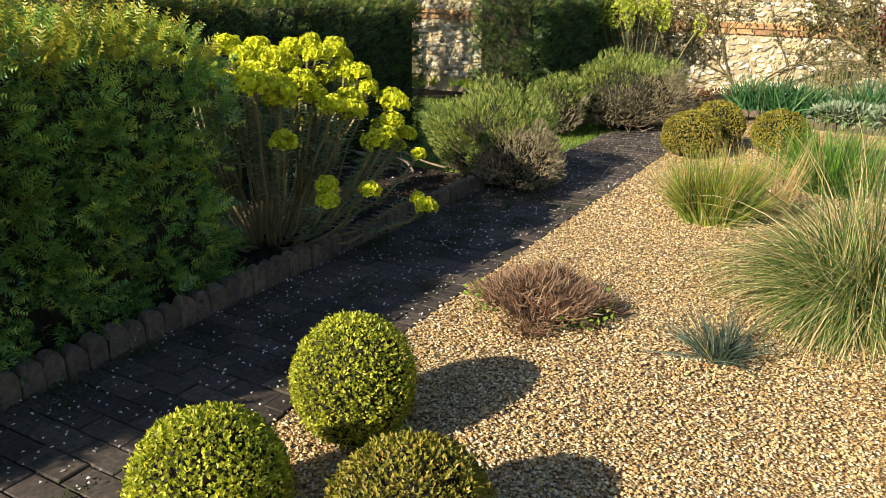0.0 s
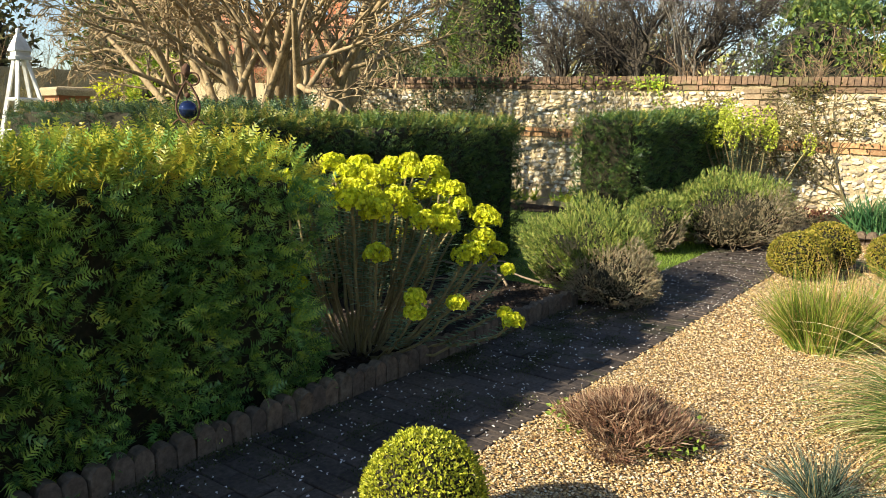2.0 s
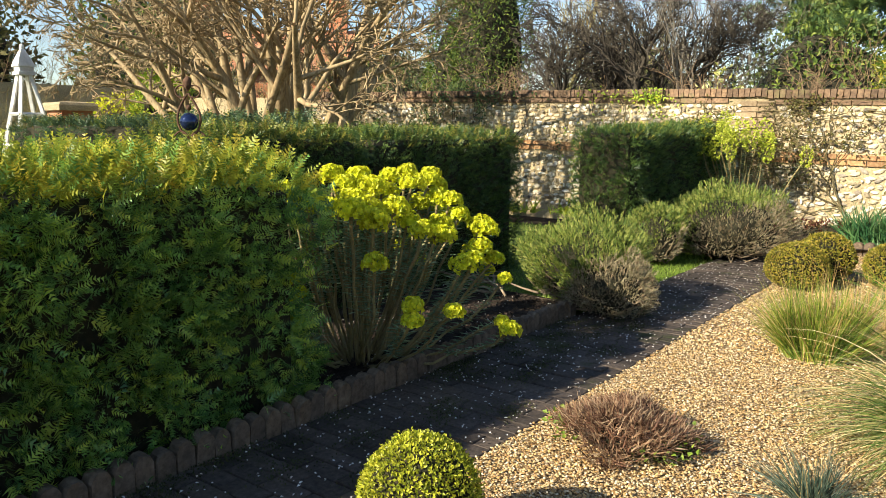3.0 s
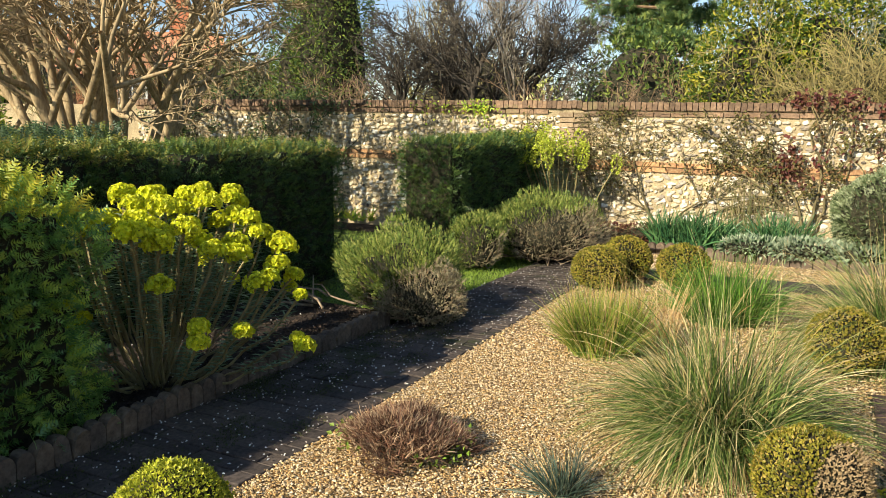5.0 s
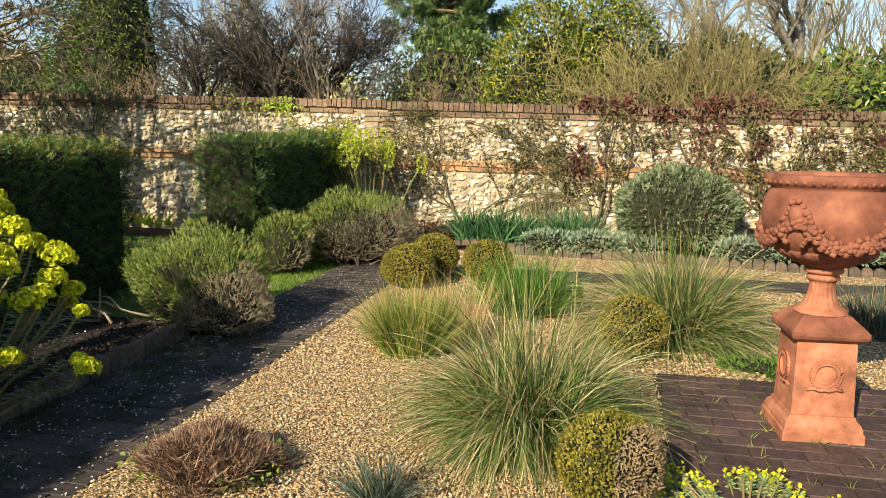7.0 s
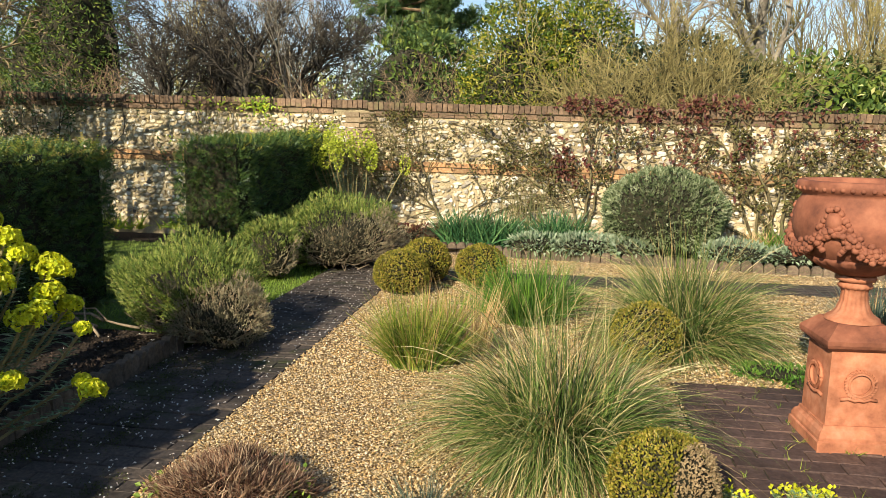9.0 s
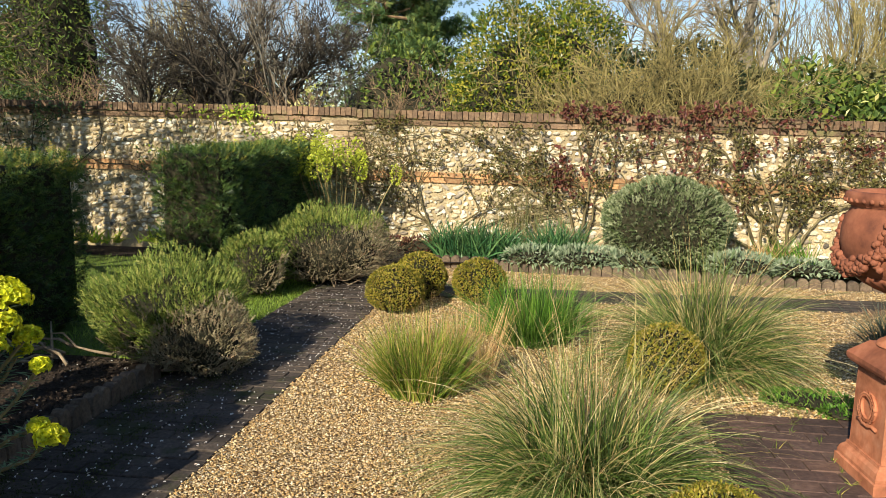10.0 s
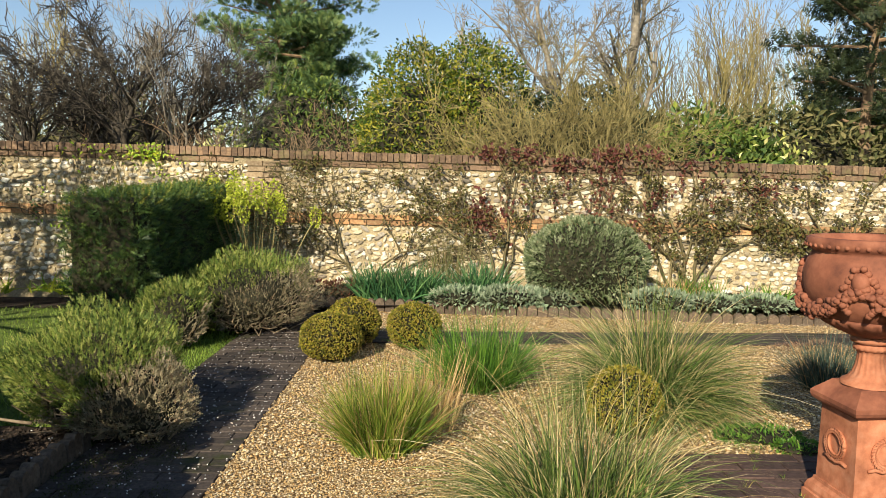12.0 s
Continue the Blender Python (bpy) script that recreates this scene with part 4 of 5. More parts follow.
for i, (x, y, rx, ry, h, n) in enumerate(((1.75, 9.38, 0.38, 0.22, 0.20, 800), (2.35, 9.3, 0.42, 0.24, 0.22, 950), (2.85, 9.25, 0.3, 0.22, 0.2, 600), (4.05, 9.1, 0.35, 0.25, 0.22, 700), (4.7, 9.2, 0.3, 0.2, 0.16, 450), (5.3, 9.25, 0.3, 0.25, 0.15, 450), (6.1, 9.2, 0.4, 0.25, 0.15, 500))):
    mat_plant("lambs_ear_mat", x, y, rx, ry, h, n, 100 + i, SILVER_LEAF, 0.075, "woolly silver-leaved mat spilling over the edging", 0.08, "silver mats in the wall bed")
for i, (x, rx) in enumerate(((-0.05, 0.3), (0.3, 0.28))):
    mat_plant("bronze_mat", x, 9.72, rx, 0.16, 0.22, 600, 105 + i, RED_LEAF, 0.05, "low red-bronze plants in the wall bed", 0.1, "bronze plants in the wall bed")


def hebe(x, y, z, rx, ry, h):
    t = thing("hebe_dome", (x, y, z), "grey-green domed hebe shrub before the flint wall", "shrub")
    part("shade_core", lump(rx * 0.92, ry * 0.92, h * 0.95, 3, 0.04), CORE, t, "solid core, coloured dark for the shade inside")
    P, N = dome(8000, rx, ry, h, 110, 0.07, 0.02, 9)
    D = unit(N + rng.normal(0, 0.35, P.shape) + [0, 0, 0.3])
    part("foliage", sprigs(P - N * 0.03, D, 0.065 * rng.uniform(0.7, 1.2, len(P)), 4, 0.45, 0.22, 0.6), HEBE, t)


hebe(3.28, 9.55, 0.05, 0.74, 0.55, 1.08)


# ---- climbers on the wall ----
def climber(x, seed, width, height, leaf, leaf_n, label, stem=0.016, leaf_size=0.055, spread=0.9, base_z=0.1, skew=0.0, hang=()):
    """Stems trained flat over the wall, with leaves along the twigs."""
    t = thing("wall_climber", (x, WALL_Y - 0.03, base_z), label, "climber", "climbers trained on the flint wall")
    r = np.random.default_rng(seed)
    A, B, RA, RB, LP = [], [], [], [], []
    todo = [(np.zeros(3), r.normal(0.0, 0.12) + skew * 0.4, height * 0.75, stem, 0)]
    if spread > 1:
        todo = [(np.zeros(3), s, height * 0.95, stem * 0.8, 0) for s in (-0.9 + skew, -0.35, 0.3, 0.95 + skew)]
    while todo:
        p, ang, ln, rad, lv = todo.pop()
        n = 7
        for i in range(n):
            ang += r.normal(0, 0.2)
            q = p + np.array([math.sin(ang), 0, math.cos(ang)]) * ln / n
            q[1] = -0.02 - 0.03 * r.uniform()
            q[2] = min(max(q[2], 0.02), height)
            if abs(q[0]) > width:
                ang = -abs(ang) if q[0] > 0 else abs(ang)
            ang = max(-1.7, min(1.7, ang))
            A.append(p), B.append(q), RA.append(rad * (1 - 0.6 * i / n)), RB.append(rad * (1 - 0.6 * (i + 1) / n))
            if lv > 0:
                LP.append((p + q) / 2), LP.append(q)
            p = q
            if lv < 3 and i > 0 and r.uniform() < (0.6, 0.4, 0.2)[lv]:
                s = 1 if r.uniform() < 0.5 else -1
                todo.append((p.copy(), ang + s * r.uniform(0.5, 1.2), ln * r.uniform(0.4, 0.75), rad * 0.6, lv + 1))
    part("stem_mass", rods(np.array(A), np.array(B), np.array(RA), np.array(RB), 4), BARK_DARK if leaf is IVY else BARK, t, "brown woody stems")
    LP = np.array(LP)
    if leaf_n:
        w = np.clip(wavy(LP, 6, seed) + 0.35, 0.03, None) * (1.0 if leaf is not RED_LEAF else np.clip(LP[:, 2] - 0.7, 0.02, 1))
        idx = r.choice(len(LP), leaf_n, p=w / w.sum())
        P = LP[idx] + r.normal(0, 0.05, (leaf_n, 3)) * [1, 0.4, 1] - [0, 0.03, 0]
        D = unit(r.normal(0, 0.7, (leaf_n, 3)) + [0, -0.5, -0.5])
        part("foliage", leaves(P, D, r.normal(0, 0.4, (leaf_n, 3)) + [0, -1, 0.3], leaf_size * r.uniform(0.5, 1.2, leaf_n), leaf_size * 0.55), leaf, t)


climber(-0.30, 121, 1.3, 1.8, ROSE_LEAF, 600, "old rose trained over the flint wall, few leaves", 0.034, 0.05)
climber(0.55, 122, 1.3, 1.7, ROSE_LEAF, 1500, "climbing rose with sparse bronze leaves on the wall", 0.018, 0.05, 1.2)
climber(3.15, 124, 1.2, 1.85, RED_LEAF, 900, "red-leaved climber over the wall's upper half", 0.022, 0.075, 1.2)
climber(4.6, 125, 1.6, 1.75, RED_LEAF, 600, "red-leaved climbing rose fanned over the wall", 0.028, 0.07, 1.2)


def trained_rose(x, arms, seed, leaf, label, stem=0.026, leaf_size=0.06, clusters=10):
    """A rose trained flat in long arching arms, each given by its end across and up the wall; twigs carry bunches of leaves."""
    r = np.random.default_rng(seed)
    t = thing("wall_climber", (x, WALL_Y - 0.03, 0.08), label, "climber", "climbers trained on the flint wall")
    LP = []
    for ex, ez in arms:
        f = np.linspace(0, 1, 14)
        sag = 0.16 * abs(ex)
        P = np.stack([ex * f ** 1.15 + 0.03 * np.sin(9 * f + seed + ex * 5), -0.02 - 0.035 * np.abs(np.sin(5 * f + ex)), ez * f + sag * np.sin(math.pi * f)], 1) + r.normal(0, 0.012, (14, 3)) * [1, 0, 1]
        P[0] = [0.05 * ex, -0.02, 0]
        arm = part("arm", pipe(P, np.linspace(stem, stem * 0.35, 14) * r.uniform(0.7, 1.1), 6), BARK, t, "brown arching rose stem", True)
        A, B = [], []
        for k in range(clusters):
            i = r.integers(4, 14)
            d = np.array([r.normal(0, 0.8), -0.12, r.uniform(-0.3, 1.0)])
            q = P[i] + unit(d) * r.uniform(0.10, 0.34)
            q[2] = min(q[2], 1.78)
            A.append(P[i]), B.append(q)
            LP.append(q + r.normal(0, 0.045, (16, 3)) * [1, 0.5, 1])
            LP.append(P[i] + (q - P[i]) * 0.55 + r.normal(0, 0.03, (5, 3)) * [1, 0.5, 1])
        part("twig_mass", rods(np.array(A), np.array(B), 0.006, 0.003, 4), BARK, arm, kind="stuff")
    P = np.concatenate(LP) - [0, 0.03, 0]
    n = len(P)
    part("foliage", leaves(P, unit(r.normal(0, 0.7, (n, 3)) + [0, -0.5, -0.4]), r.normal(0, 0.4, (n, 3)) + [0, -1, 0.3], leaf_size * r.uniform(0.5, 1.2, n), leaf_size * 0.55), leaf, t)


trained_rose(2.30, ((-1.80, 1.62), (-0.75, 1.62), (-1.15, 1.05), (0.50, 1.40), (0.15, 1.66)), 123, ROSE_LEAF, "climbing rose with long bare arching arms on the wall", 0.024, 0.055, 9)
trained_rose(4.85, ((-1.05, 1.15), (-0.55, 1.5), (0.15, 1.5), (0.9, 1.35), (1.3, 0.85)), 126, ROSE_LEAF, "climbing rose with bare fanned arms on the wall", 0.028, 0.06, 13)
trained_rose(6.75, ((-1.9, 1.0), (-1.3, 1.45), (-0.5, 1.55), (0.5, 1.5), (1.2, 1.1)), 127, ROSE_LEAF, "climbing rose fanned over the wall, green and bronze leaves", 0.03, 0.065, 14)
climber(-3.0, 128, 1.4, 1.85, LIME_LEAF, 500, "sparse green climber on the flint wall", 0.014, 0.06, 1.2)
climber(-5.6, 129, 1.8, 1.9, IVY, 900, "thin dark climber on the flint wall", 0.018, 0.06, 1.2)
climber(-8.3, 130, 1.8, 1.9, IVY, 1200, "thin dark climber on the flint wall", 0.018, 0.06, 1.2)


# ---- urn on its pedestal ----
def urn(x, y, yaw):
    t = thing("garden_urn", (x, y, 0.004), "terracotta urn on a square pedestal, weathered, on brick paving", "urn")
    t.rotation_euler.z = radians(yaw)
    part("pedestal_base", squares([(0.19, 0), (0.19, 0.055), (0.182, 0.06), (0.182, 0.075), (0.172, 0.10), (0.157, 0.115), (0.154, 0.13)]), TERRA, t, "stepped terracotta base moulding")
    part("pedestal_die", squares([(0.146, 0.125), (0.138, 0.50), (0.138, 0.505)]), TERRA, t, "smooth orange terracotta block")
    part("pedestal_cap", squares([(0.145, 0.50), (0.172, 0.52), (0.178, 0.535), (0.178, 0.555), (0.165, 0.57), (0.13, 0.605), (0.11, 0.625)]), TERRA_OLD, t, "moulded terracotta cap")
    # wreath of leaves with a ribbon on each face
    for k in range(4):
        turn = Matrix.Rotation(radians(90 * k), 3, "Z")

        def to_face(V, turn=turn):
            return np.array([turn @ Vector((v[0], -0.142 - v[1], v[2] + 0.34)) for v in V])
        a = np.linspace(0, 2 * math.pi, 33)
        ring = pipe([(math.cos(q) * 0.062, 0.004, math.sin(q) * 0.062) for q in a], 0.011, 8)
        P, D = [], []
        for q in np.linspace(0.2, 6.1, 30):
            for s in (-1, 1):
                P.append((math.cos(q) * 0.062, 0.012, math.sin(q) * 0.062))
                D.append((-math.sin(q) + s * 0.7 * math.cos(q), 0.3, math.cos(q) + s * 0.7 * math.sin(q)))
        lv = leaves(np.array(P), np.array(D), np.tile([0, 1.0, 0], (len(P), 1)), 0.028, 0.014, 0.3)
        rib = pipe([(-0.085, 0.004, -0.08), (-0.05, 0.008, -0.072), (-0.02, 0.01, -0.082), (0, 0.014, -0.075), (0.02, 0.01, -0.082), (0.05, 0.008, -0.072), (0.085, 0.004, -0.08)], 0.009, 6)
        V, F = joined(ring, lv, rib)
        part("wreath", (to_face(V), F), TERRA, t, "moulded leaf wreath with ribbon", True)
    flute = lambda q, r, z: r * (1 + (0.035 * math.cos(16 * q) if 0.66 < z < 0.80 else 0))
    part("foot", lathe([(0.125, 0.625), (0.120, 0.64), (0.095, 0.655), (0.075, 0.68), (0.062, 0.72), (0.057, 0.765), (0.062, 0.785), (0.075, 0.79), (0.078, 0.80), (0.07, 0.815), (0.066, 0.82), (0.088, 0.825), (0.092, 0.838), (0.085, 0.85), (0.06, 0.853)], 64, flute), TERRA, t, "fluted terracotta foot", True)
    lobes = lambda q, r, z: r * (1 + 0.045 * abs(math.sin(12 * q)) * (1 if 0.85 < z < 0.93 else 0))
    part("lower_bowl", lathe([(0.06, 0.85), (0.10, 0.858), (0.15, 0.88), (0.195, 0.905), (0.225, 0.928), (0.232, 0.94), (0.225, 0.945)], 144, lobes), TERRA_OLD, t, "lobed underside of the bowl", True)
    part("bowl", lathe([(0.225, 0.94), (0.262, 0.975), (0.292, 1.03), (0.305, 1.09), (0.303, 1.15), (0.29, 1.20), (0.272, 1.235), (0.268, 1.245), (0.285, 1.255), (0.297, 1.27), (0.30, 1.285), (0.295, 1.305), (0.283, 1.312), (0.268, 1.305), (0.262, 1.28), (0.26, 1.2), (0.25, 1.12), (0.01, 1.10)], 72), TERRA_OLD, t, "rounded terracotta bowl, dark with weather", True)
    part("soil", lathe([(0.255, 1.18), (0.12, 1.20), (0.001, 1.205)], 32), SOIL, t, "soil inside the urn")
    eggs = []
    for i in range(44):
        q = 2 * math.pi * i / 44
        V, F = lump(0.013, 0.013, 0.024, i, 0.0, 5, 6, 10)
        eggs.append((V + [math.cos(q) * 0.292, math.sin(q) * 0.292, 1.262], F))
    part("egg_border", joined(*eggs), TERRA_OLD, t, "egg moulding under the rim", True)
    # heads and swags round the bowl
    r = np.random.default_rng(5)
    for k in range(4):
        q0 = math.pi / 4 + k * math.pi / 2
        R = np.array([math.cos(q0), math.sin(q0), 0])
        S = np.array([-math.sin(q0), math.cos(q0), 0])
        V, F = lump(0.032, 0.036, 0.088, 3, 0.02)
        head = (R * 0.305 + np.outer(V[:, 0], R) + np.outer(V[:, 1], S) + np.outer(V[:, 2] + 1.085, [0, 0, 1.0]), F)
        bits = [head]
        for s in (-1, 1):
            for j in range(16):
                f = j / 15
                V, F = lump(0.016, 0.016, 0.03, j, 0.15, 9, 6, 8)
                c = R * (0.303 - 0.01 * f) + S * s * (0.012 + 0.05 * math.sin(f * 2.6)) + np.array([0, 0, 1.175 - 0.20 * f])
                bits.append((V + c + r.normal(0, 0.006, 3), F))
        part("mask", joined(*bits), TERRA_OLD, t, "worn moulded mask with curls", True)
        bits = []
        for i in range(46):
            f = i / 45
            q = q0 + f * math.pi / 2
            z = 1.10 - 0.125 * math.sin(f * math.pi)
            rad = 0.299 - 0.9 * max(0, 1.03 - z) ** 1.0 * 0.45
            for m in range(4):
                V, F = lump(0.017, 0.017, 0.03, i * 4 + m, 0.2, 9, 5, 7)
                w = r.normal(0, 1, 3) * [0.006, 0.006, 0.017]
                bits.append((V + [math.cos(q) * (rad + 0.012), math.sin(q) * (rad + 0.012), z - 0.015] + w, F))
        part("swag", joined(*bits), TERRA_OLD, t, "moulded swag of flowers and leaves", True)


urn(3.50, 3.97, 4)


# ---- ornaments and structures at the back ----
def finial(x, y, z):
    t = thing("stake_ornament", (x, y, 0.0), "rusty scrolled iron stake with a blue glass ball", "garden ornament")
    part("stake", pipe([(0, 0, 0), (0, 0, z - 0.09)], 0.007, 8), RUST, t)
    V, F = lathe([(max(0.048 * math.sin(math.pi * i / 16), 0.0005), -0.048 * math.cos(math.pi * i / 16)) for i in range(17)], 32)
    part("glass_ball", (V + [0, 0, z], F), GLOBE, t, "dark blue shiny ball", True)
    d = np.array([0.8, 0.6, 0])
    for s in (-1, 1):
        pts = [np.array([0, 0, z - 0.09]) + d * s * 0.072 * math.sin(math.pi * f) ** 0.8 * (1.1 - 0.5 * f) + np.array([0, 0, 0.24 * f]) for f in np.linspace(0, 1, 15)]
        part("scroll", pipe(pts, 0.006, 6), RUST, t, smooth=True)
        pts = [np.array([0, 0, z + 0.16]) + d * s * (0.035 + 0.032 * math.cos(a)) + np.array([0, 0, 0.032 * math.sin(a)]) for a in np.linspace(math.pi, -math.pi * 0.7, 16)]
        part("scroll", pipe(pts, 0.005, 6), RUST, t, smooth=True)
        part("scroll", pipe([np.array([0, 0, z - 0.085]) + d * s * 0.09 * f + np.array([0, 0, 0.035 * math.sin(f * 3.1)]) for f in np.linspace(0, 1, 8)], 0.005, 6), RUST, t, smooth=True)
    V, F = lump(0.022, 0.022, 0.07, 2, 0.1)
    part("bud", (V + [0, 0, z + 0.17], F), RUST, t, "rusty bud on top", True)
    V, F = lump(0.016, 0.016, 0.03, 2, 0.1)
    part("bead", (V + [0, 0, z + 0.06], F), RUST, t, smooth=True)


finial(-1.50, 2.13, 1.44)


def obelisk(x, y, h, w):
    t = thing("wooden_obelisk", (x, y, 0), "white painted wooden plant obelisk with a pointed finial", "obelisk")
    ht = h - 0.42
    for sx in (-1, 1):
        for sy in (-1, 1):
            A, B = np.array([[sx * w / 2, sy * w / 2, 0.0]]), np.array([[sx * 0.06, sy * 0.06, ht]])
            part("leg", rods(A, B, 0.035, 0.03, 4), WHITE_PAINT, t)
    for f in (0.32, 0.55, 0.75):
        g = w / 2 * (1 - f) + 0.06 * f
        for q in range(4):
            a, b = ((-g, -g), (g, -g), (g, g), (-g, g))[q], ((g, -g), (g, g), (-g, g), (-g, -g))[q]
            part("rail", rods(np.array([[*a, ht * f]]), np.array([[*b, ht * f]]), 0.024, 0.024, 4), WHITE_PAINT, t)
    part("cap", squares([(0.11, ht), (0.11, ht + 0.04), (0.09, ht + 0.05), (0.09, ht + 0.10), (0.11, ht + 0.11), (0.11, ht + 0.13), (0.07, ht + 0.24), (0.02, h - 0.07)]), WHITE_PAINT, t, "square pointed cap")
    V, F = lump(0.03, 0.03, 0.08, 1, 0)
    part("knob", (V + [0, 0, h - 0.08], F), WHITE_PAINT, t, smooth=True)


obelisk(-8.9, 4.45, 2.55, 0.85)


def brick_pier(x, y):
    t = thing("brick_pier", (x, y, 0), "low square brick pier with a flat stone cap", "pier")
    part("shaft", squares([(0.24, 0), (0.24, 1.68)]), HOUSE_BRICK, t)
    part("cap", squares([(0.30, 1.68), (0.30, 1.76), (0.27, 1.80), (0.10, 1.82)]), MORTAR, t, "pale stone cap")


brick_pier(-9.75, 5.45)


# ---- shrubs and trees ----
def leafy(name, x, y, z, rx, ry, h, n, size, leaf, seed, label, category="shrub", rough=0.14, core=True, aspect=0.5, scale=4.0, group=""):
    t = thing(name, (x, y, z), label, category, group)
    if core:
        part("shade_core", lump(rx * 0.74, ry * 0.74, h * 0.84, seed, rough, scale), CORE, t, "solid core, coloured dark for the shade between branches")
    else:
        part("stem", pipe([(0, 0, -0.1), (0.05, 0, h * 0.3), (0, 0.03, h * 0.7)], (0.05, 0.04, 0.02), 6), BARK, t)
    P, N = dome(n, rx, ry, h, seed, rough, 0.05, scale)
    P += rng.normal(0, 0.05, P.shape) * max(rx, 0.5)
    P -= N * rng.exponential(0.09, (len(P), 1)) * rx
    D = unit(N * 0.6 + rng.normal(0, 0.6, P.shape) + [0, 0, 0.1])
    part("foliage", leaves(P, D, N + rng.normal(0, 0.5, P.shape), size * rng.uniform(0.6, 1.3, len(P)), size * aspect, 0.2), leaf, t)
    return t


def bare(name, x, y, z, seed, length, radius, levels, bark, label, stems=1, fan=0.3, kids=(3, 4, 4, 4), spread=(0.7, 0.7, 0.8, 0.9), category="tree", up=0.08, shrink=0.62, wander=0.16, limit=0.012, base=0.1, group="", first=0.3, lean=(0, 0), least=0.003):
    """A leafless tree or bush: trunk and limbs as one mesh, twigs as another."""
    t = thing(name, (x, y, z), label, category, group)
    r = np.random.default_rng(seed)
    parts = []
    for i in range(stems):
        a = 6.28 * i / stems + r.uniform(0, 1)
        s = fan * r.uniform(0.3, 1.1) if stems > 1 else 0.05
        b = base * r.uniform(0.3, 1) if stems > 1 else 0
        parts.append(branching(seed * 31 + i, length * r.uniform(0.8, 1.1), radius * r.uniform(0.6, 1.1) if stems > 1 else radius, levels, (math.cos(a) * b, math.sin(a) * b, 0), (math.cos(a) * s + lean[0], math.sin(a) * s + lean[1], 1), kids, spread, shrink, wander, up, first=first))
    for A, B, RA, RB, T, TD in parts:
        thick = RA > limit
        if thick.any():
            part("trunk" if radius > 0.06 else "stem", rods(A[thick], B[thick], RA[thick], RB[thick], 8), bark, t, smooth=True)
    A, B, RA, RB, T, TD = (np.concatenate(c) for c in zip(*parts))
    fine = RA <= limit
    if fine.any():
        part("twig_mass", rods(A[fine], B[fine], np.maximum(RA[fine], least) * 1.1, np.maximum(RB[fine], least), 3), bark, t, "fine leafless twigs", kind="stuff")
    return t, T, TD


bare("multi_stem_tree", -6.5, 6.95, 0, 201, 4.3, 0.125, 5, BARK_TAN, "leafless tree with many tan stems from the ground", 21, 0.52, (6, 6, 5, 3), (1.0, 0.9, 0.9, 0.9), up=0.0, wander=0.11, base=0.7, limit=0.016, first=0.46, least=0.0065, shrink=0.46)
bare("multi_stem_tree", -7.2, 6.95, 0, 214, 3.9, 0.11, 5, BARK_TAN, "leafless tree leaning away over the hedge", 3, 0.4, (6, 6, 5, 4), (0.9, 0.9, 0.9, 0.9), up=0.0, wander=0.14, base=0.3, limit=0.016, first=0.5, least=0.006, shrink=0.5, lean=(-0.8, -0.1))
bare("bare_apple_tree", -5.2, 15.6, 0, 202, 3.5, 0.21, 5, BARK_DARK, "dark leafless spreading tree behind the wall", 4, 0.6, (7, 7, 7, 5), (0.6, 0.8, 0.9, 0.9), up=0.03, wander=0.2, base=0.25, limit=0.02, first=0.25, least=0.0065)
bare("bare_grey_tree", -3.2, 16.0, 0, 203, 3.4, 0.08, 5, BARK_GREY, "pale leafless tree with upright fine branches", 5, 0.45, (5, 5, 4, 4), (0.5, 0.6, 0.6, 0.6), up=0.08, base=0.3, limit=0.015)
bare("twiggy_bush", 3.55, 13.9, 0, 204, 2.75, 0.028, 4, BARK_STRAW, "dense straw-coloured leafless bush behind the wall", 36, 0.62, (6, 6, 5), (0.6, 0.7, 0.8), category="shrub", up=0.02, base=0.9, limit=0.012, first=0.12, least=0.0045, wander=0.30)
leafy("laurel_bush", 1.2, 15.6, -0.5, 1.35, 1.2, 4.7, 16000, 0.095, LAUREL, 205, "yellow-green evergreen laurel behind the wall", rough=0.10, scale=6)
leafy("laurel_bush", 2.3, 15.8, -0.5, 1.25, 1.2, 4.9, 12000, 0.095, LAUREL, 215, "yellow-green evergreen laurel behind the wall", rough=0.10, scale=6)
leafy("evergreen_bush", 3.4, 15.0, 0, 1.35, 0.8, 3.3, 4000, 0.13, DARK_LEAF, 216, "dark evergreen bush behind the bare one")
leafy("evergreen_bush", 4.6, 15.2, 0, 1.0, 0.9, 3.5, 3500, 0.13, DARK_LEAF, 206, "dark evergreen bush behind the bare one")
leafy("cypress", -9.4, 16.4, -0.6, 1.12, 1.0, 8.6, 16000, 0.12, CYPRESS, 207, "dark olive-green conifer behind the wall", "tree", 0.12, True, 0.35)
leafy("cypress", -10.7, 16.8, -0.3, 1.1, 1.0, 5.6, 8000, 0.12, CYPRESS, 208, "low olive-green conifer behind the wall", "tree", 0.12, True, 0.35)
leafy("lime_shrub", -10.3, 7.3, 0, 0.7, 0.6, 2.5, 2600, 0.10, LIME_LEAF, 209, "fresh lime-green leafy shrub", rough=0.2)
leafy("yellow_shrub", -11.3, 7.0, 0, 0.7, 0.6, 2.0, 1800, 0.08, BRACT, 210, "yellow flowering shrub beyond the hedge", rough=0.2)
leafy("ivy_mass", -7.8, 11.1, 0, 0.9, 0.32, 2.6, 3000, 0.07, IVY, 211, "dark ivy hanging over the wall's top", rough=0.25)
leafy("ivy_mass", -6.4, 11.1, 0, 0.9, 0.32, 2.4, 2600, 0.07, IVY, 212, "dark ivy hanging over the wall's top", rough=0.25)


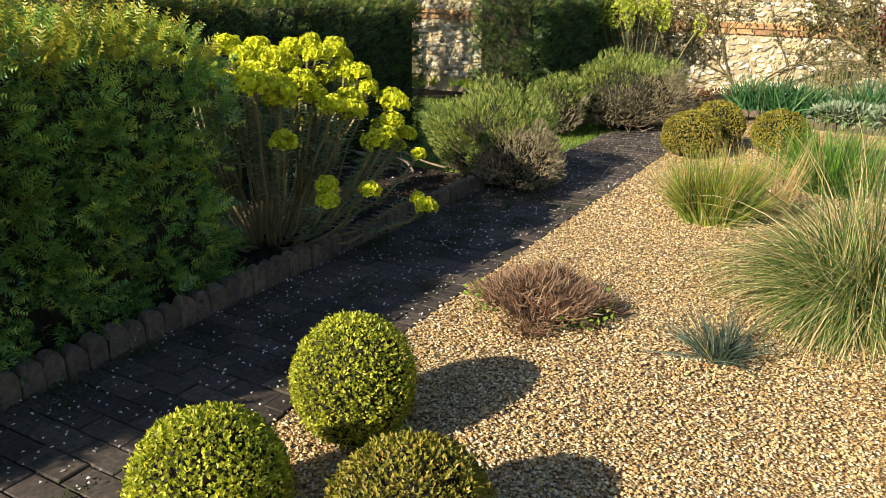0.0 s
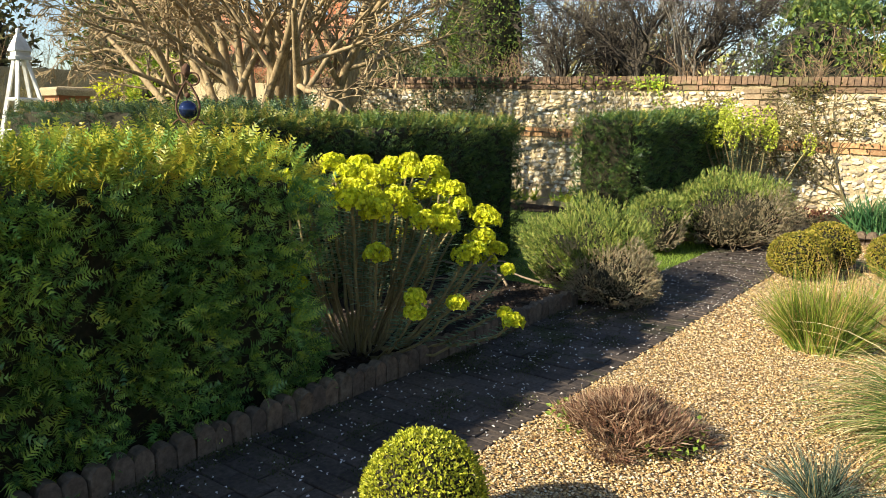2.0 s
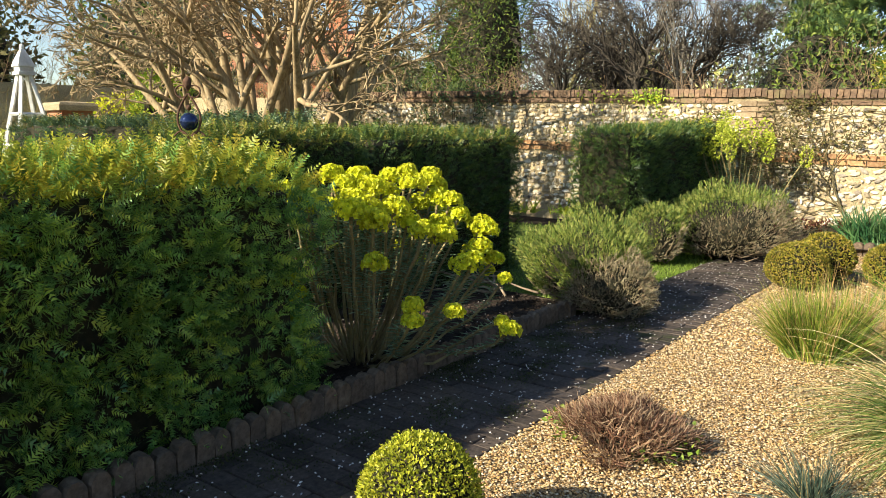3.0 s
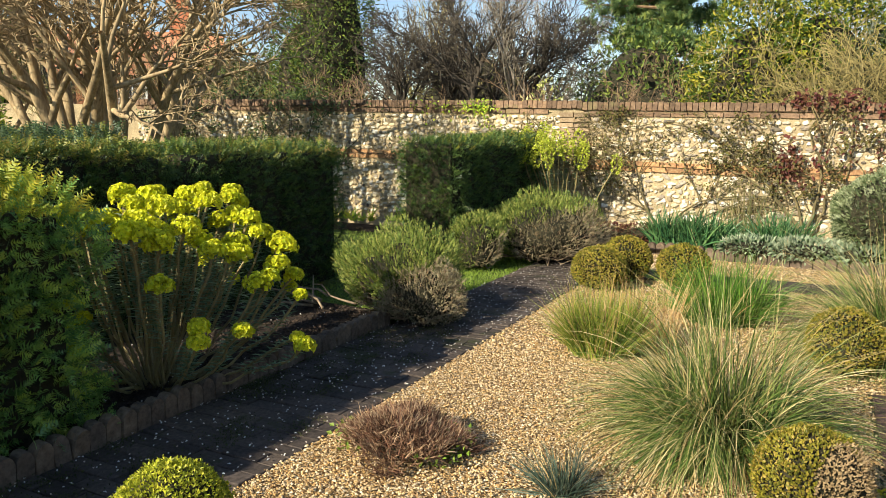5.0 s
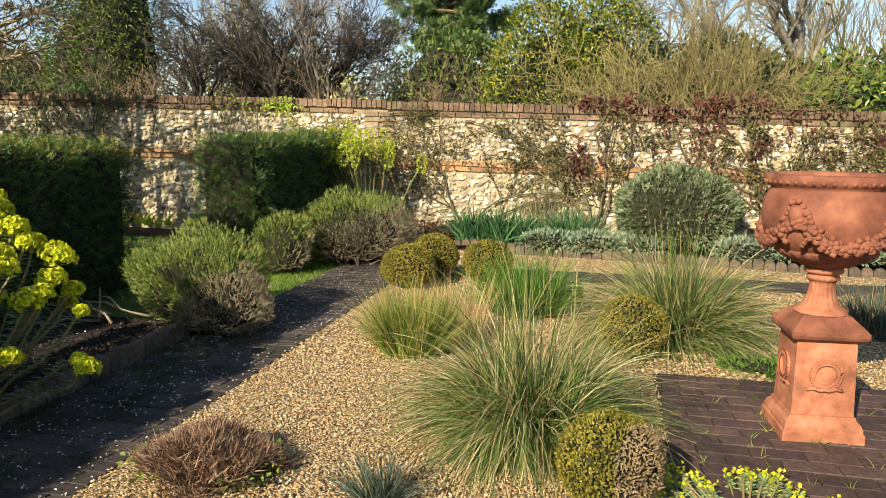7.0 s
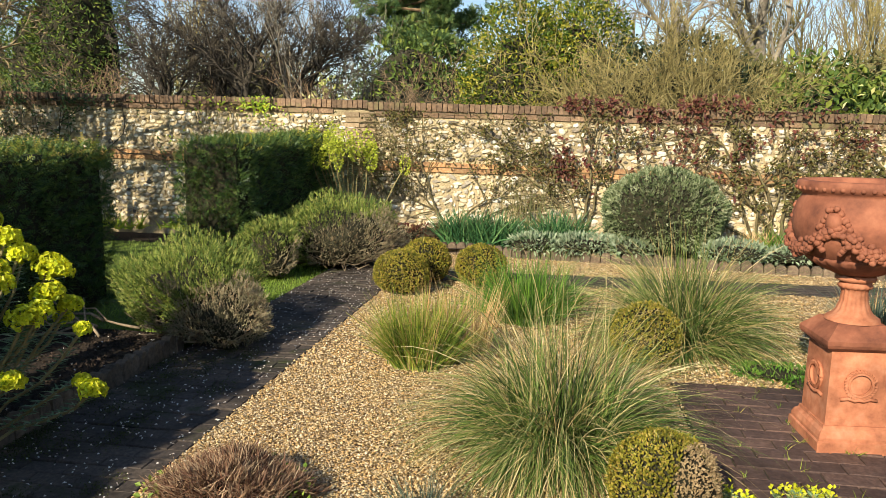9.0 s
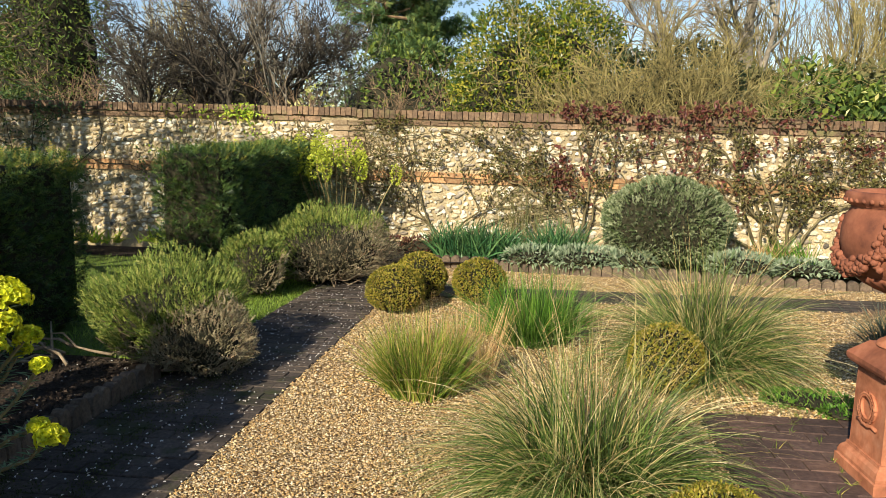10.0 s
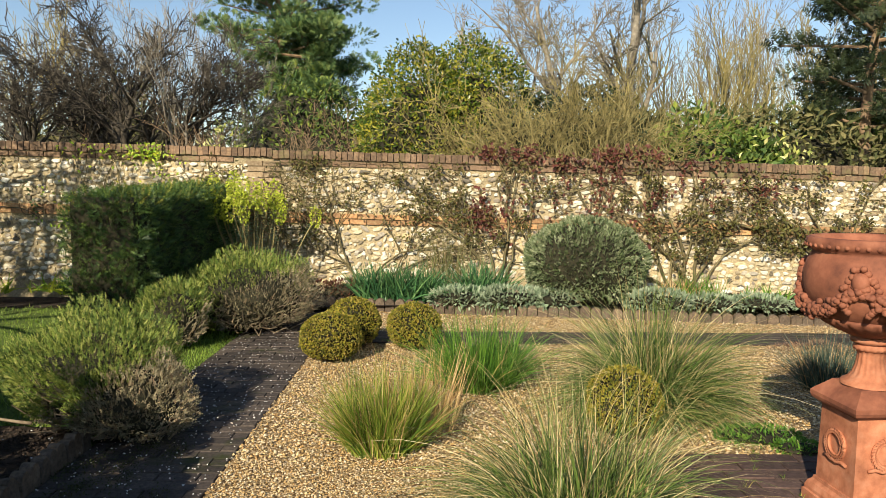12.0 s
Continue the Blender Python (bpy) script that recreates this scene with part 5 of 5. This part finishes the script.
def pine(x, y, h, seed, leaf, label, name="pine_tree", clumps=70, r0=0.28, crown=0.42, wide=0.36, size=0.30, lean=(0.03, 0)):
    t = thing(name, (x, y, 0), label, "tree")
    r = np.random.default_rng(seed)
    pts = [np.array([lean[0] * h * f + 0.25 * math.sin(3 * f + seed), lean[1] * h * f + 0.2 * math.sin(4 * f), h * f * 0.96]) for f in np.linspace(0, 1, 12)]
    part("trunk", pipe(pts, np.linspace(r0, 0.04, 12), 10), BARK_RED, t, "reddish brown trunk", True)
    A, B, P, N = [], [], [], []
    for i in range(clumps):
        f = crown + (1 - crown) * (i + r.uniform(0, 1)) / clumps
        k = min(int(f * 11), 10)
        b = pts[k] + (pts[k + 1] - pts[k]) * (f * 11 - k)
        a = i * 2.4 + r.normal(0, 0.4)
        ln = h * wide * (0.35 + 0.75 * math.sin(math.pi * min(1, (f - crown) / (1 - crown) * 0.85 + 0.12))) * r.uniform(0.45, 1.1)
        e = b + np.array([math.cos(a) * ln, math.sin(a) * ln, ln * r.uniform(-0.08, 0.4)])
        A.append(b), B.append(e)
        for c in (0.6, 0.82, 1.0):
            m = 80 if leaf is PINE else 34
            q = unit(r.normal(size=(m, 3)))
            s = h * 0.046 * r.uniform(0.6, 1.3)
            P.append(b + (e - b) * c + r.normal(0, 0.25 * s, 3) + q * [s * 1.35, s * 1.35, s * 0.5] * np.cbrt(r.uniform(0.2, 1, (m, 1))))
            N.append(q)
    for a, b in zip(A, B):
        part("limb", rods(a[None], b[None], r0 * 0.28, 0.02, 6), BARK_RED, t)
    P, N = np.concatenate(P), np.concatenate(N)
    part("crown", sprigs(P, unit(N + [0, 0, 0.6]), size * r.uniform(0.7, 1.3, len(P)), 4, 0.6, 0.12, 0.7), leaf, t)


pine(-6.3, 36.0, 12.6, 221, PINE, "tall pine with blue-green needles beyond the wall", clumps=52, size=0.24, wide=0.27)
pine(-4.4, 35.0, 9.2, 222, PINE, "leaning dark evergreen with bare forked trunk", "dark_evergreen", 22, 0.3, 0.55, 0.28, 0.3, (0.02, 0))
pine(11.6, 18.0, 8.4, 223, DARK_LEAF, "dark evergreen oak with forked trunk beyond the wall", "holm_oak", 46, 0.17, 0.35, 0.24, 0.22, (0.05, 0))
pine(13.6, 19.5, 8.8, 224, DARK_LEAF, "dark evergreen oak beyond the wall", "holm_oak", 40, 0.2, 0.35, 0.24, 0.22, (0.0, 0))
bare("ash_tree", 9.0, 32.0, 0, 231, 10.0, 0.34, 5, BARK_GREY, "tall leafless ash tree beyond the wall", 1, 0.1, (9, 6, 6, 5), (0.8, 0.8, 0.8, 0.8), up=0.06, limit=0.04, first=0.22, shrink=0.5, wander=0.10, least=0.011)
bare("ash_tree", 7.2, 34.0, 0, 232, 10.0, 0.30, 5, BARK_GREY, "tall leafless ash tree beyond the wall", 1, 0.1, (9, 6, 6, 5), (0.8, 0.8, 0.8, 0.8), up=0.06, limit=0.04, first=0.22, shrink=0.5, wander=0.10, least=0.011)
bare("ash_tree", 4.6, 36.0, 0, 233, 8.5, 0.22, 5, BARK_GREY, "tall leafless ash tree beyond the wall", 2, 0.2, (8, 6, 6, 4), (0.8, 0.8, 0.8, 0.8), up=0.06, limit=0.04, first=0.22, shrink=0.5, wander=0.10, least=0.011)
for i, (x, y) in enumerate(((13.5, 38.0), (15.5, 41.0), (17.5, 39.0), (19.5, 42.0), (21.5, 40.0), (23.5, 42.0), (11.8, 42.0), (3.0, 44.0), (26.0, 41.0), (0.5, 47.0), (28.5, 40.0), (-14.0, 38.0), (-17.0, 36.0), (31.0, 42.0))):
    bare("bare_poplar", x, y, 0, 240 + i, 8.2, 0.15, 4, BARK_GREY if i % 2 else BARK_STRAW, "slender leafless poplar in the far woods", 3, 0.16, (10, 6, 4), (0.45, 0.5, 0.6), up=0.2, limit=0.05, first=0.12, group="far leafless trees", shrink=0.5, least=0.012, base=0.8)
for i, (x, y, s, m) in enumerate(((-0.6, 17.5, 2.3, BARK_RED), (-1.9, 14.0, 1.9, BARK_RED), (-7.4, 14.2, 2.1, BARK_RED), (-12.2, 14.8, 2.2, BARK_STRAW), (-11.4, 12.6, 2.2, BARK_RED), (-13.2, 11.9, 2.4, BARK_STRAW), (-13.4, 6.0, 1.6, BARK_STRAW), (-16.5, 10.0, 3.4, BARK_STRAW), (-17.0, 13.5, 3.8, BARK_GREY), (-16.2, 6.5, 3.2, BARK_RED), (-15.5, 17.0, 3.8, BARK_STRAW), (-12.6, 19.0, 3.8, BARK_GREY), (6.8, 18.0, 2.2, BARK_STRAW), (8.6, 21.0, 2.6, BARK_STRAW))):
    bare("twiggy_bush", x, y, 0, 260 + i, s, 0.03, 4, m, "brown leafless thicket bush behind the wall", 10, 0.55, (5, 4, 4), (0.6, 0.7, 0.8), category="shrub", up=0.05, base=0.5, limit=0.012, group="leafless bushes behind the wall")
for i, (x, y, rx, h) in enumerate(((-3.5, 27, 3.0, 4.8), (0.5, 24, 2.5, 2.9), (5, 26, 3.0, 3.8), (10, 27, 4, 4.2), (16, 25, 4, 4.4), (-9.5, 26, 3.5, 4.6), (-0.5, 38, 4, 6.5), (22, 30, 5, 5.0), (7.6, 17.0, 1.7, 2.9), (10.0, 18.5, 2.2, 3.3), (13.0, 21.0, 2.4, 3.6), (6.0, 20.0, 1.8, 3.6), (-20, 24, 4, 5.0), (-14.5, 19, 2.2, 3.6), (-19, 12, 3, 5.8), (-19, 7, 3, 5.2), (-19, 3, 3, 5.0), (-24, 16, 4, 7.0))):
    leafy("far_evergreen_bush", x, y, 0, rx, 1.5, h, 4000, 0.22, WOOD_FAR if i % 2 else CYPRESS, 280 + i, "olive-green bushes in the far thicket", rough=0.25, scale=5, group="far bushes")
leafy("variegated_shrub", 6.3, 11.4, 0, 0.95, 0.35, 2.15, 520, 0.10, CREAM_LEAF, 291, "cream-edged evergreen shrub rising over the wall", rough=0.35, core=False)
leafy("cream_flower_shrub", -1.55, 11.2, 0, 0.5, 0.3, 2.2, 700, 0.08, CREAM_LEAF, 292, "cream-flowered shrub rising over the wall", rough=0.3, core=False)
leafy("purple_shrub", 0.55, 19.5, 0, 1.0, 0.8, 2.5, 1500, 0.12, RED_LEAF, 293, "purple-brown shrub beyond the wall", rough=0.2)


def house(x, y, yaw):
    t = thing("house", (x, y, 0), "orange brick house with tiled roof and chimneys", "house")
    t.rotation_euler.z = radians(yaw)
    part("wall", block(-7.5, -3.5, 0, 3.9, 3.5, 4.1), HOUSE_BRICK, t, "orange brick walls")
    V = np.array([(-7.8, -3.9, 4.0), (4.2, -3.9, 4.0), (4.2, 3.9, 4.0), (-7.8, 3.9, 4.0), (-7.8, 0, 6.3), (4.2, 0, 6.3)], float)
    roof = part("roof", (V, np.array([(0, 1, 5), (0, 5, 4), (2, 3, 4), (2, 4, 5), (0, 4, 3), (1, 2, 5), (0, 3, 2), (0, 2, 1)])), HOUSE_TILE, t, "brown tiled pitched roof")
    for cx in (-4.5, 2.2):
        part("chimney", squares([(0.45, 0), (0.45, 2.6), (0.52, 2.65), (0.52, 2.85), (0.4, 2.9)]), HOUSE_BRICK, roof, "brick chimney stack").location = (cx, 0, 4.9)
    for wx in (-5.6, -2.6, 0.4, 2.9):
        for wz in (0.7, 2.4):
            w = part("window", block(-0.55, -0.04, 0, 0.55, 0.04, 1.3), PANE, t, "white framed sash window")
            w.location = (wx, -3.5, wz)
            for b in ((-0.6, 0, -0.52, 1.3), (0.52, 0, 0.6, 1.3), (-0.52, 1.22, 0.52, 1.3), (-0.52, 0, 0.52, 0.07), (-0.03, 0.07, 0.03, 1.22), (-0.52, 0.62, -0.03, 0.68), (0.03, 0.62, 0.52, 0.68)):
                part("frame", block(b[0], -0.08, b[1], b[2], 0.0, b[3]), WHITE_PAINT, w)


house(-27.0, 25.0, -48 + 90)


# ---- lawn blades, gravel stones, soil crumbs and petals ----
def scatter(name, vf, material, label, category):
    return tagged(part(name, vf, material, None, label), category=category, kind="stuff")


n = 20000
P = np.stack([-0.52 - rng.exponential(1.6, n), rng.uniform(5.0, 9.65, n), np.full(n, -0.02)], 1)
P = P[P[:, 0] > -6.5]
P = P[~((P[:, 0] < -1.9) & (P[:, 1] < 6.2) & (P[:, 0] > -2.8))]
scatter("lawn_grass", blades(P, upward(len(P), 0.45), rng.uniform(0.03, 0.06, len(P)), 0.005, 0.5, 2), LAWN, "short green lawn grass", "grass")

def stones(n, y0, y1, lo, hi):
    y = rng.uniform(y0, y1, n)
    x = GX0 + rng.uniform(0, 1, n) * (2.5 + 0.74 * y - GX0)
    keep = ~((x > 2.78) & (y > 2.6) & (y < 4.7) & (x < 5.4)) & ~((y > 7.62) & (y < 8.12)) & (y < 9.55 - 0.15 * x) & (x < 7.0)
    P = np.stack([x, y, rng.uniform(-0.004, 0.009, n)], 1)[keep]
    return pebbles(P, rng.uniform(lo, hi, len(P)), 0.75)


S1, S2 = stones(110000, 0.6, 4.6, 0.0042, 0.0088), stones(75000, 4.6, 9.6, 0.006, 0.012)
scatter("gravel_stones", joined(S1, S2), GRAVEL, "buff and cream pea gravel stones", "gravel")

n = 5000
P = np.stack([rng.uniform(-2.0, -0.6, n), rng.uniform(1.8, 5.0, n), np.full(n, 0.04)], 1)
P2 = np.stack([rng.uniform(-1.0, 7.5, n), rng.uniform(9.5, 10.38, n), np.full(n, 0.1)], 1)
P = np.concatenate([P, P2])
scatter("soil_crumbs", pebbles(P, rng.uniform(0.006, 0.02, len(P)), 0.8), SOIL_CRUMB, "dark crumbs of soil", "soil")

n = 1500
P = np.stack([rng.uniform(-0.53, GX0, n), 0.2 + 8.6 * rng.uniform(0, 1, n), np.full(n, 0.014)], 1)
P2 = np.stack([rng.uniform(-1.9, -0.6, 160), rng.uniform(2.4, 5.0, 160), np.full(160, 0.07)], 1)
P = np.concatenate([P, P2])
d = unit(np.concatenate([rng.normal(size=(len(P), 2)), rng.normal(0, 0.15, (len(P), 1))], 1))
scatter("fallen_petals", leaves(P, d, upward(len(P), 0.3), rng.uniform(0.009, 0.02, len(P)), 0.011, 0.25), PETAL, "small pale fallen petals on the path", "petals")

n = 9000
c = rng.uniform(0, 1, (44, 2)) ** [2.2, 1.0] * [0.7, 5.5] + [-0.5, 0.3]
P = np.concatenate([c[rng.integers(0, 44, n)] + rng.normal(0, 1, (n, 2)) * [0.045, 0.09], np.full((n, 1), 0.012)], 1)
P = P[(P[:, 0] > -0.53) & (P[:, 0] < GX0 - 0.02)]
scatter("path_moss", leaves(P, upward(len(P), 0.8), upward(len(P), 0.5), 0.012, 0.007), MOSS, "tufts of moss in the path's joints", "moss")


# ---- edging pieces ----
def edging_mesh(w, h, d):
    pts = [(-w / 2, 0), (w / 2, 0), (w / 2, h * 0.72), (w * 0.36, h * 0.9), (w * 0.15, h), (-w * 0.15, h), (-w * 0.36, h * 0.9), (-w / 2, h * 0.72)]
    n = len(pts)
    V = [(0.0, a, b) for a, b in pts] + [(d * 0.25, a * 0.92, b * 0.98) for a, b in pts] + [(-d, a, b) for a, b in pts]
    V = [(V[i][0] if i >= n else -0.004, V[i][1], V[i][2]) for i in range(len(V))]
    F = []
    for i in range(1, n - 1):
        F += [(n, n + i, n + i + 1), (2 * n, 2 * n + i + 1, 2 * n + i)]
    for a, b in ((n, 0), (0, 2 * n)):
        for i in range(n):
            k = (i + 1) % n
            F += [(a + i, b + i, b + k), (a + i, b + k, a + k)]
    return data_of("edging_piece", np.array(V), np.array(F), EDGE)


edging = thing("path_edging", (EDGE_X, 0, 0), "weathered brown scalloped edging between soil and path", "edging")
em = edging_mesh(0.088, 0.135, 0.05)
for i in range(58):
    y = -0.4 + i * 0.0905
    if y > 4.8:
        break
    ob = new("edging_piece", em)
    ob.parent = edging
    ob.location = (rng.normal(0, 0.004), y, rng.normal(-0.006, 0.006))
    ob.rotation_euler = (rng.normal(0, 0.03), rng.normal(0, 0.05), rng.normal(0, 0.04))
back = thing("bed_edging", (0, 0, 0), "weathered brown scalloped edging before the wall bed", "edging")
em2 = edging_mesh(0.118, 0.15, 0.05)
for i in range(66):
    x = -0.3 + i * 0.12
    ob = new("edging_piece", em2)
    ob.parent = back
    ob.location = (x, 9.5 - 0.15 * x, rng.normal(-0.01, 0.006) + TILT * x * 0.5 + 0.02)
    ob.rotation_euler = (0, rng.normal(0, 0.04), radians(-98.5) + rng.normal(0, 0.03))


# ---- paving ----
def paver_mesh(name, a, b, h, material, c=0.004):
    return data_of(name, *block(-a / 2, -b / 2, -h, a / 2, b / 2, 0, c), material)


floor_path = thing("path_paving", (0, 0, 0), "dark mossy brick path laid in staggered rows", "path", kind="structure")
pm = paver_mesh("paver", 0.212, 0.102, 0.03, PAVER)
PW, PL = 0.218, 0.108
rest = []
i = 0
y = -1.2
while y < 9.6:
    shift = (i % 2) * PW / 2
    x = EDGE_X + 0.02 - shift
    while x < GX0 - 0.02:
        x0, x1 = max(x, EDGE_X + 0.02), min(x + PW, GX0)
        if x1 - x0 > 0.04:
            z = rng.normal(0.004, 0.002)
            if x1 - x0 > 0.2 and 0.6 < y < 8.6:
                ob = new("paver", pm)
                ob.parent = floor_path
                ob.location = ((x0 + x1) / 2, y + PL / 2, z)
                ob.rotation_euler = (rng.normal(0, 0.008), rng.normal(0, 0.008), rng.normal(0, 0.01))
            else:
                rest.append(block(x0, y, -0.03, x1 - 0.006, y + PL - 0.006, z, 0.004))
        x += PW
    y += PL
    i += 1
part("paver_rest", joined(*rest), PAVER, floor_path, kind="stuff")
rest = []
y = 7.63
i = 0
while y < 8.1:
    x = GX0 + 0.01 + (i % 2) * 0.1
    while x < 8.8:
        rest.append(block(x, y, -0.02, x + PW - 0.006, y + PL - 0.006, rng.normal(0.014, 0.002), 0.004))
        x += PW
    y += PL
    i += 1
cross = thing("cross_path_paving", (0, 0, 0), "dark brick cross path between gravel beds", "path", kind="structure")
part("paver_rest", joined(*rest), PAVER, cross, kind="stuff")

square = thing("urn_paving", (0, 0, 0), "plum-coloured brick square under the urn with weedy joints", "paving", kind="structure")
qm = paver_mesh("paver", 0.235, 0.112, 0.03, PAVER_RED)
rest = []
for i in range(18):
    for j in range(11):
        x = 2.78 + 0.1225 + j * 0.242 - (0.121 if i % 2 else 0) * (1 if j else 0)
        y = 4.71 - 0.06 - i * 0.118
        w = 0.235
        if i % 2 and j == 0:
            rest.append(block(2.785, y - 0.056, -0.02, 2.785 + 0.112, y + 0.056, 0.012, 0.004))
            continue
        ob = new("paver", qm)
        ob.parent = square
        ob.location = (x, y, rng.normal(0.012, 0.002))
        ob.rotation_euler = (rng.normal(0, 0.008), rng.normal(0, 0.008), rng.normal(0, 0.01))
part("paver_rest", joined(*rest), PAVER_RED, square, kind="stuff")
P = np.stack([rng.uniform(2.8, 4.6, 60), 4.71 - rng.integers(0, 16, 60) * 0.118, np.full(60, 0.012)], 1)
P = np.repeat(P, 6, 0) + rng.normal(0, 0.012, (360, 3)) * [1, 1, 0]
scatter("joint_weeds", blades(P, upward(len(P), 0.7), rng.uniform(0.02, 0.06, len(P)), 0.003, 0.5, 2), OLIVE_BLADE, "small weeds and moss in the brick joints", "weeds")


# ---- flints and bricks of the wall ----
def flint_mesh(k):
    r = np.random.default_rng(k)
    n, V = 8, []
    rr = r.uniform(0.72, 1.18, n)
    for s, d in ((1.0, 0.012), (0.93, -0.014), (0.62, -0.022)):
        for j in range(n):
            a = 2 * math.pi * j / n
            V.append((math.cos(a) * rr[j] * s * 0.5, d * r.uniform(0.8, 1.2), math.sin(a) * rr[j] * s * 0.5))
    V.append((0, -0.024 * r.uniform(0.8, 1.2), 0))
    F = []
    for i in range(2):
        for j in range(n):
            k2 = (j + 1) % n
            F += [(i * n + j, i * n + k2, (i + 1) * n + k2), (i * n + j, (i + 1) * n + k2, (i + 1) * n + j)]
    F += [(2 * n + j, 2 * n + (j + 1) % n, 3 * n) for j in range(n)]
    return np.array(V), np.array(F)


shapes = [flint_mesh(k) for k in range(10)]
datas = [data_of("flint", v, f, FLINT, False) for v, f in shapes]
rest, made = [], 0


def flint_at(x, z, w, h):
    global made
    k = int(rng.integers(0, 10))
    zz = z + TILT * x
    turn = rng.normal(0, 0.3)
    if 0.0 < x < 1.5 and made < 300:
        made += 1
        ob = new("flint", datas[k])
        ob.parent = north
        ob.location = (x, WALL_Y - 0.002, zz)
        ob.scale = (w, rng.uniform(0.7, 1.3), h)
        ob.rotation_euler = (0, turn, 0)
    else:
        v, f = shapes[k]
        c, s = math.cos(turn), math.sin(turn)
        u = np.stack([(v[:, 0] * c + v[:, 2] * s) * w + x, v[:, 1] * rng.uniform(0.7, 1.3) + WALL_Y - 0.002, (v[:, 2] * c - v[:, 0] * s) * h + zz], 1)
        rest.append((u, f))


def flint_rows(x0, x1, z0, z1, size):
    z = z0 + size * 0.4
    while z < z1 - size * 0.2:
        x = x0 + rng.uniform(0, 0.06)
        while x < x1:
            w = size * rng.choice([0.6, 0.9, 1.2, 1.6, 2.2]) * rng.uniform(0.85, 1.15)
            flint_at(x + w / 2, z + rng.normal(0, 0.014), w * 1.0, size * rng.uniform(0.55, 1.25))
            x += w + rng.uniform(-0.004, 0.03)
        z += size * 0.98


for x0, x1, lift in ((-9.8, -1.02, 0.02), (-0.60, 9.2, 0.0)):
    flint_rows(x0, x1, 0.14, 0.985 + lift, 0.066)
    flint_rows(x0, x1, 1.155 + lift, 1.74 + lift, 0.066)
part("flint_rest", joined(*rest), FLINT, north, kind="stuff")

bm1 = data_of("brick", *block(-0.107, -0.03, -0.031, 0.107, 0.02, 0.031), BRICK)
bm2 = data_of("coping_brick", *block(-0.033, -0.03, -0.055, 0.033, 0.37, 0.055, 0.006), COPING)
bm4 = data_of("brick", *block(-0.107, -0.03, -0.031, 0.107, 0.02, 0.031), PIER_BRICK)
bm3 = data_of("course_brick", *block(-0.107, -0.02, -0.031, 0.107, 0.02, 0.031), COPING)
for x0, x1, lift in ((-9.8, -1.02, 0.02), (-0.60, 9.2, 0.0)):
    for row in range(2):
        x = x0 + 0.11 + row * 0.11
        while x < x1 - 0.1:
            ob = new("brick", bm1)
            ob.parent = north
            ob.location = (x, WALL_Y + rng.normal(0, 0.004), 1.035 + row * 0.074 + lift + TILT * x + rng.normal(0, 0.003))
            ob.rotation_euler = (rng.normal(0, 0.02), rng.normal(0, 0.015) - TILT, 0)
            x += 0.226
    x = x0 + 0.11
    while x < x1 - 0.1:
        ob = new("course_brick", bm3)
        ob.parent = north
        ob.location = (x, WALL_Y - 0.004 + rng.normal(0, 0.004), 1.79 + lift + TILT * x + rng.normal(0, 0.003))
        ob.rotation_euler = (0, rng.normal(0, 0.015) - TILT, 0)
        x += 0.226
x = -9.8
while x < 9.2:
    ob = new("coping_brick", bm2)
    ob.parent = north
    ob.location = (x, WALL_Y - 0.02 + rng.normal(0, 0.006), wall_top(x) - 0.055 + rng.normal(0, 0.004))
    ob.rotation_euler = (rng.normal(0, 0.015), rng.normal(0, 0.035) - TILT, rng.normal(0, 0.02))
    x += 0.0755
# brick pier in the wall
for row in range(23):
    for j in range(2):
        xs = (-0.92, -0.70) if row % 2 else (-0.94, -0.72)
        ob = new("brick", bm4)
        ob.parent = north
        ob.location = (xs[j] + rng.normal(0, 0.004), WALL_Y + rng.normal(0, 0.003), 0.14 + row * 0.074 + 0.02)
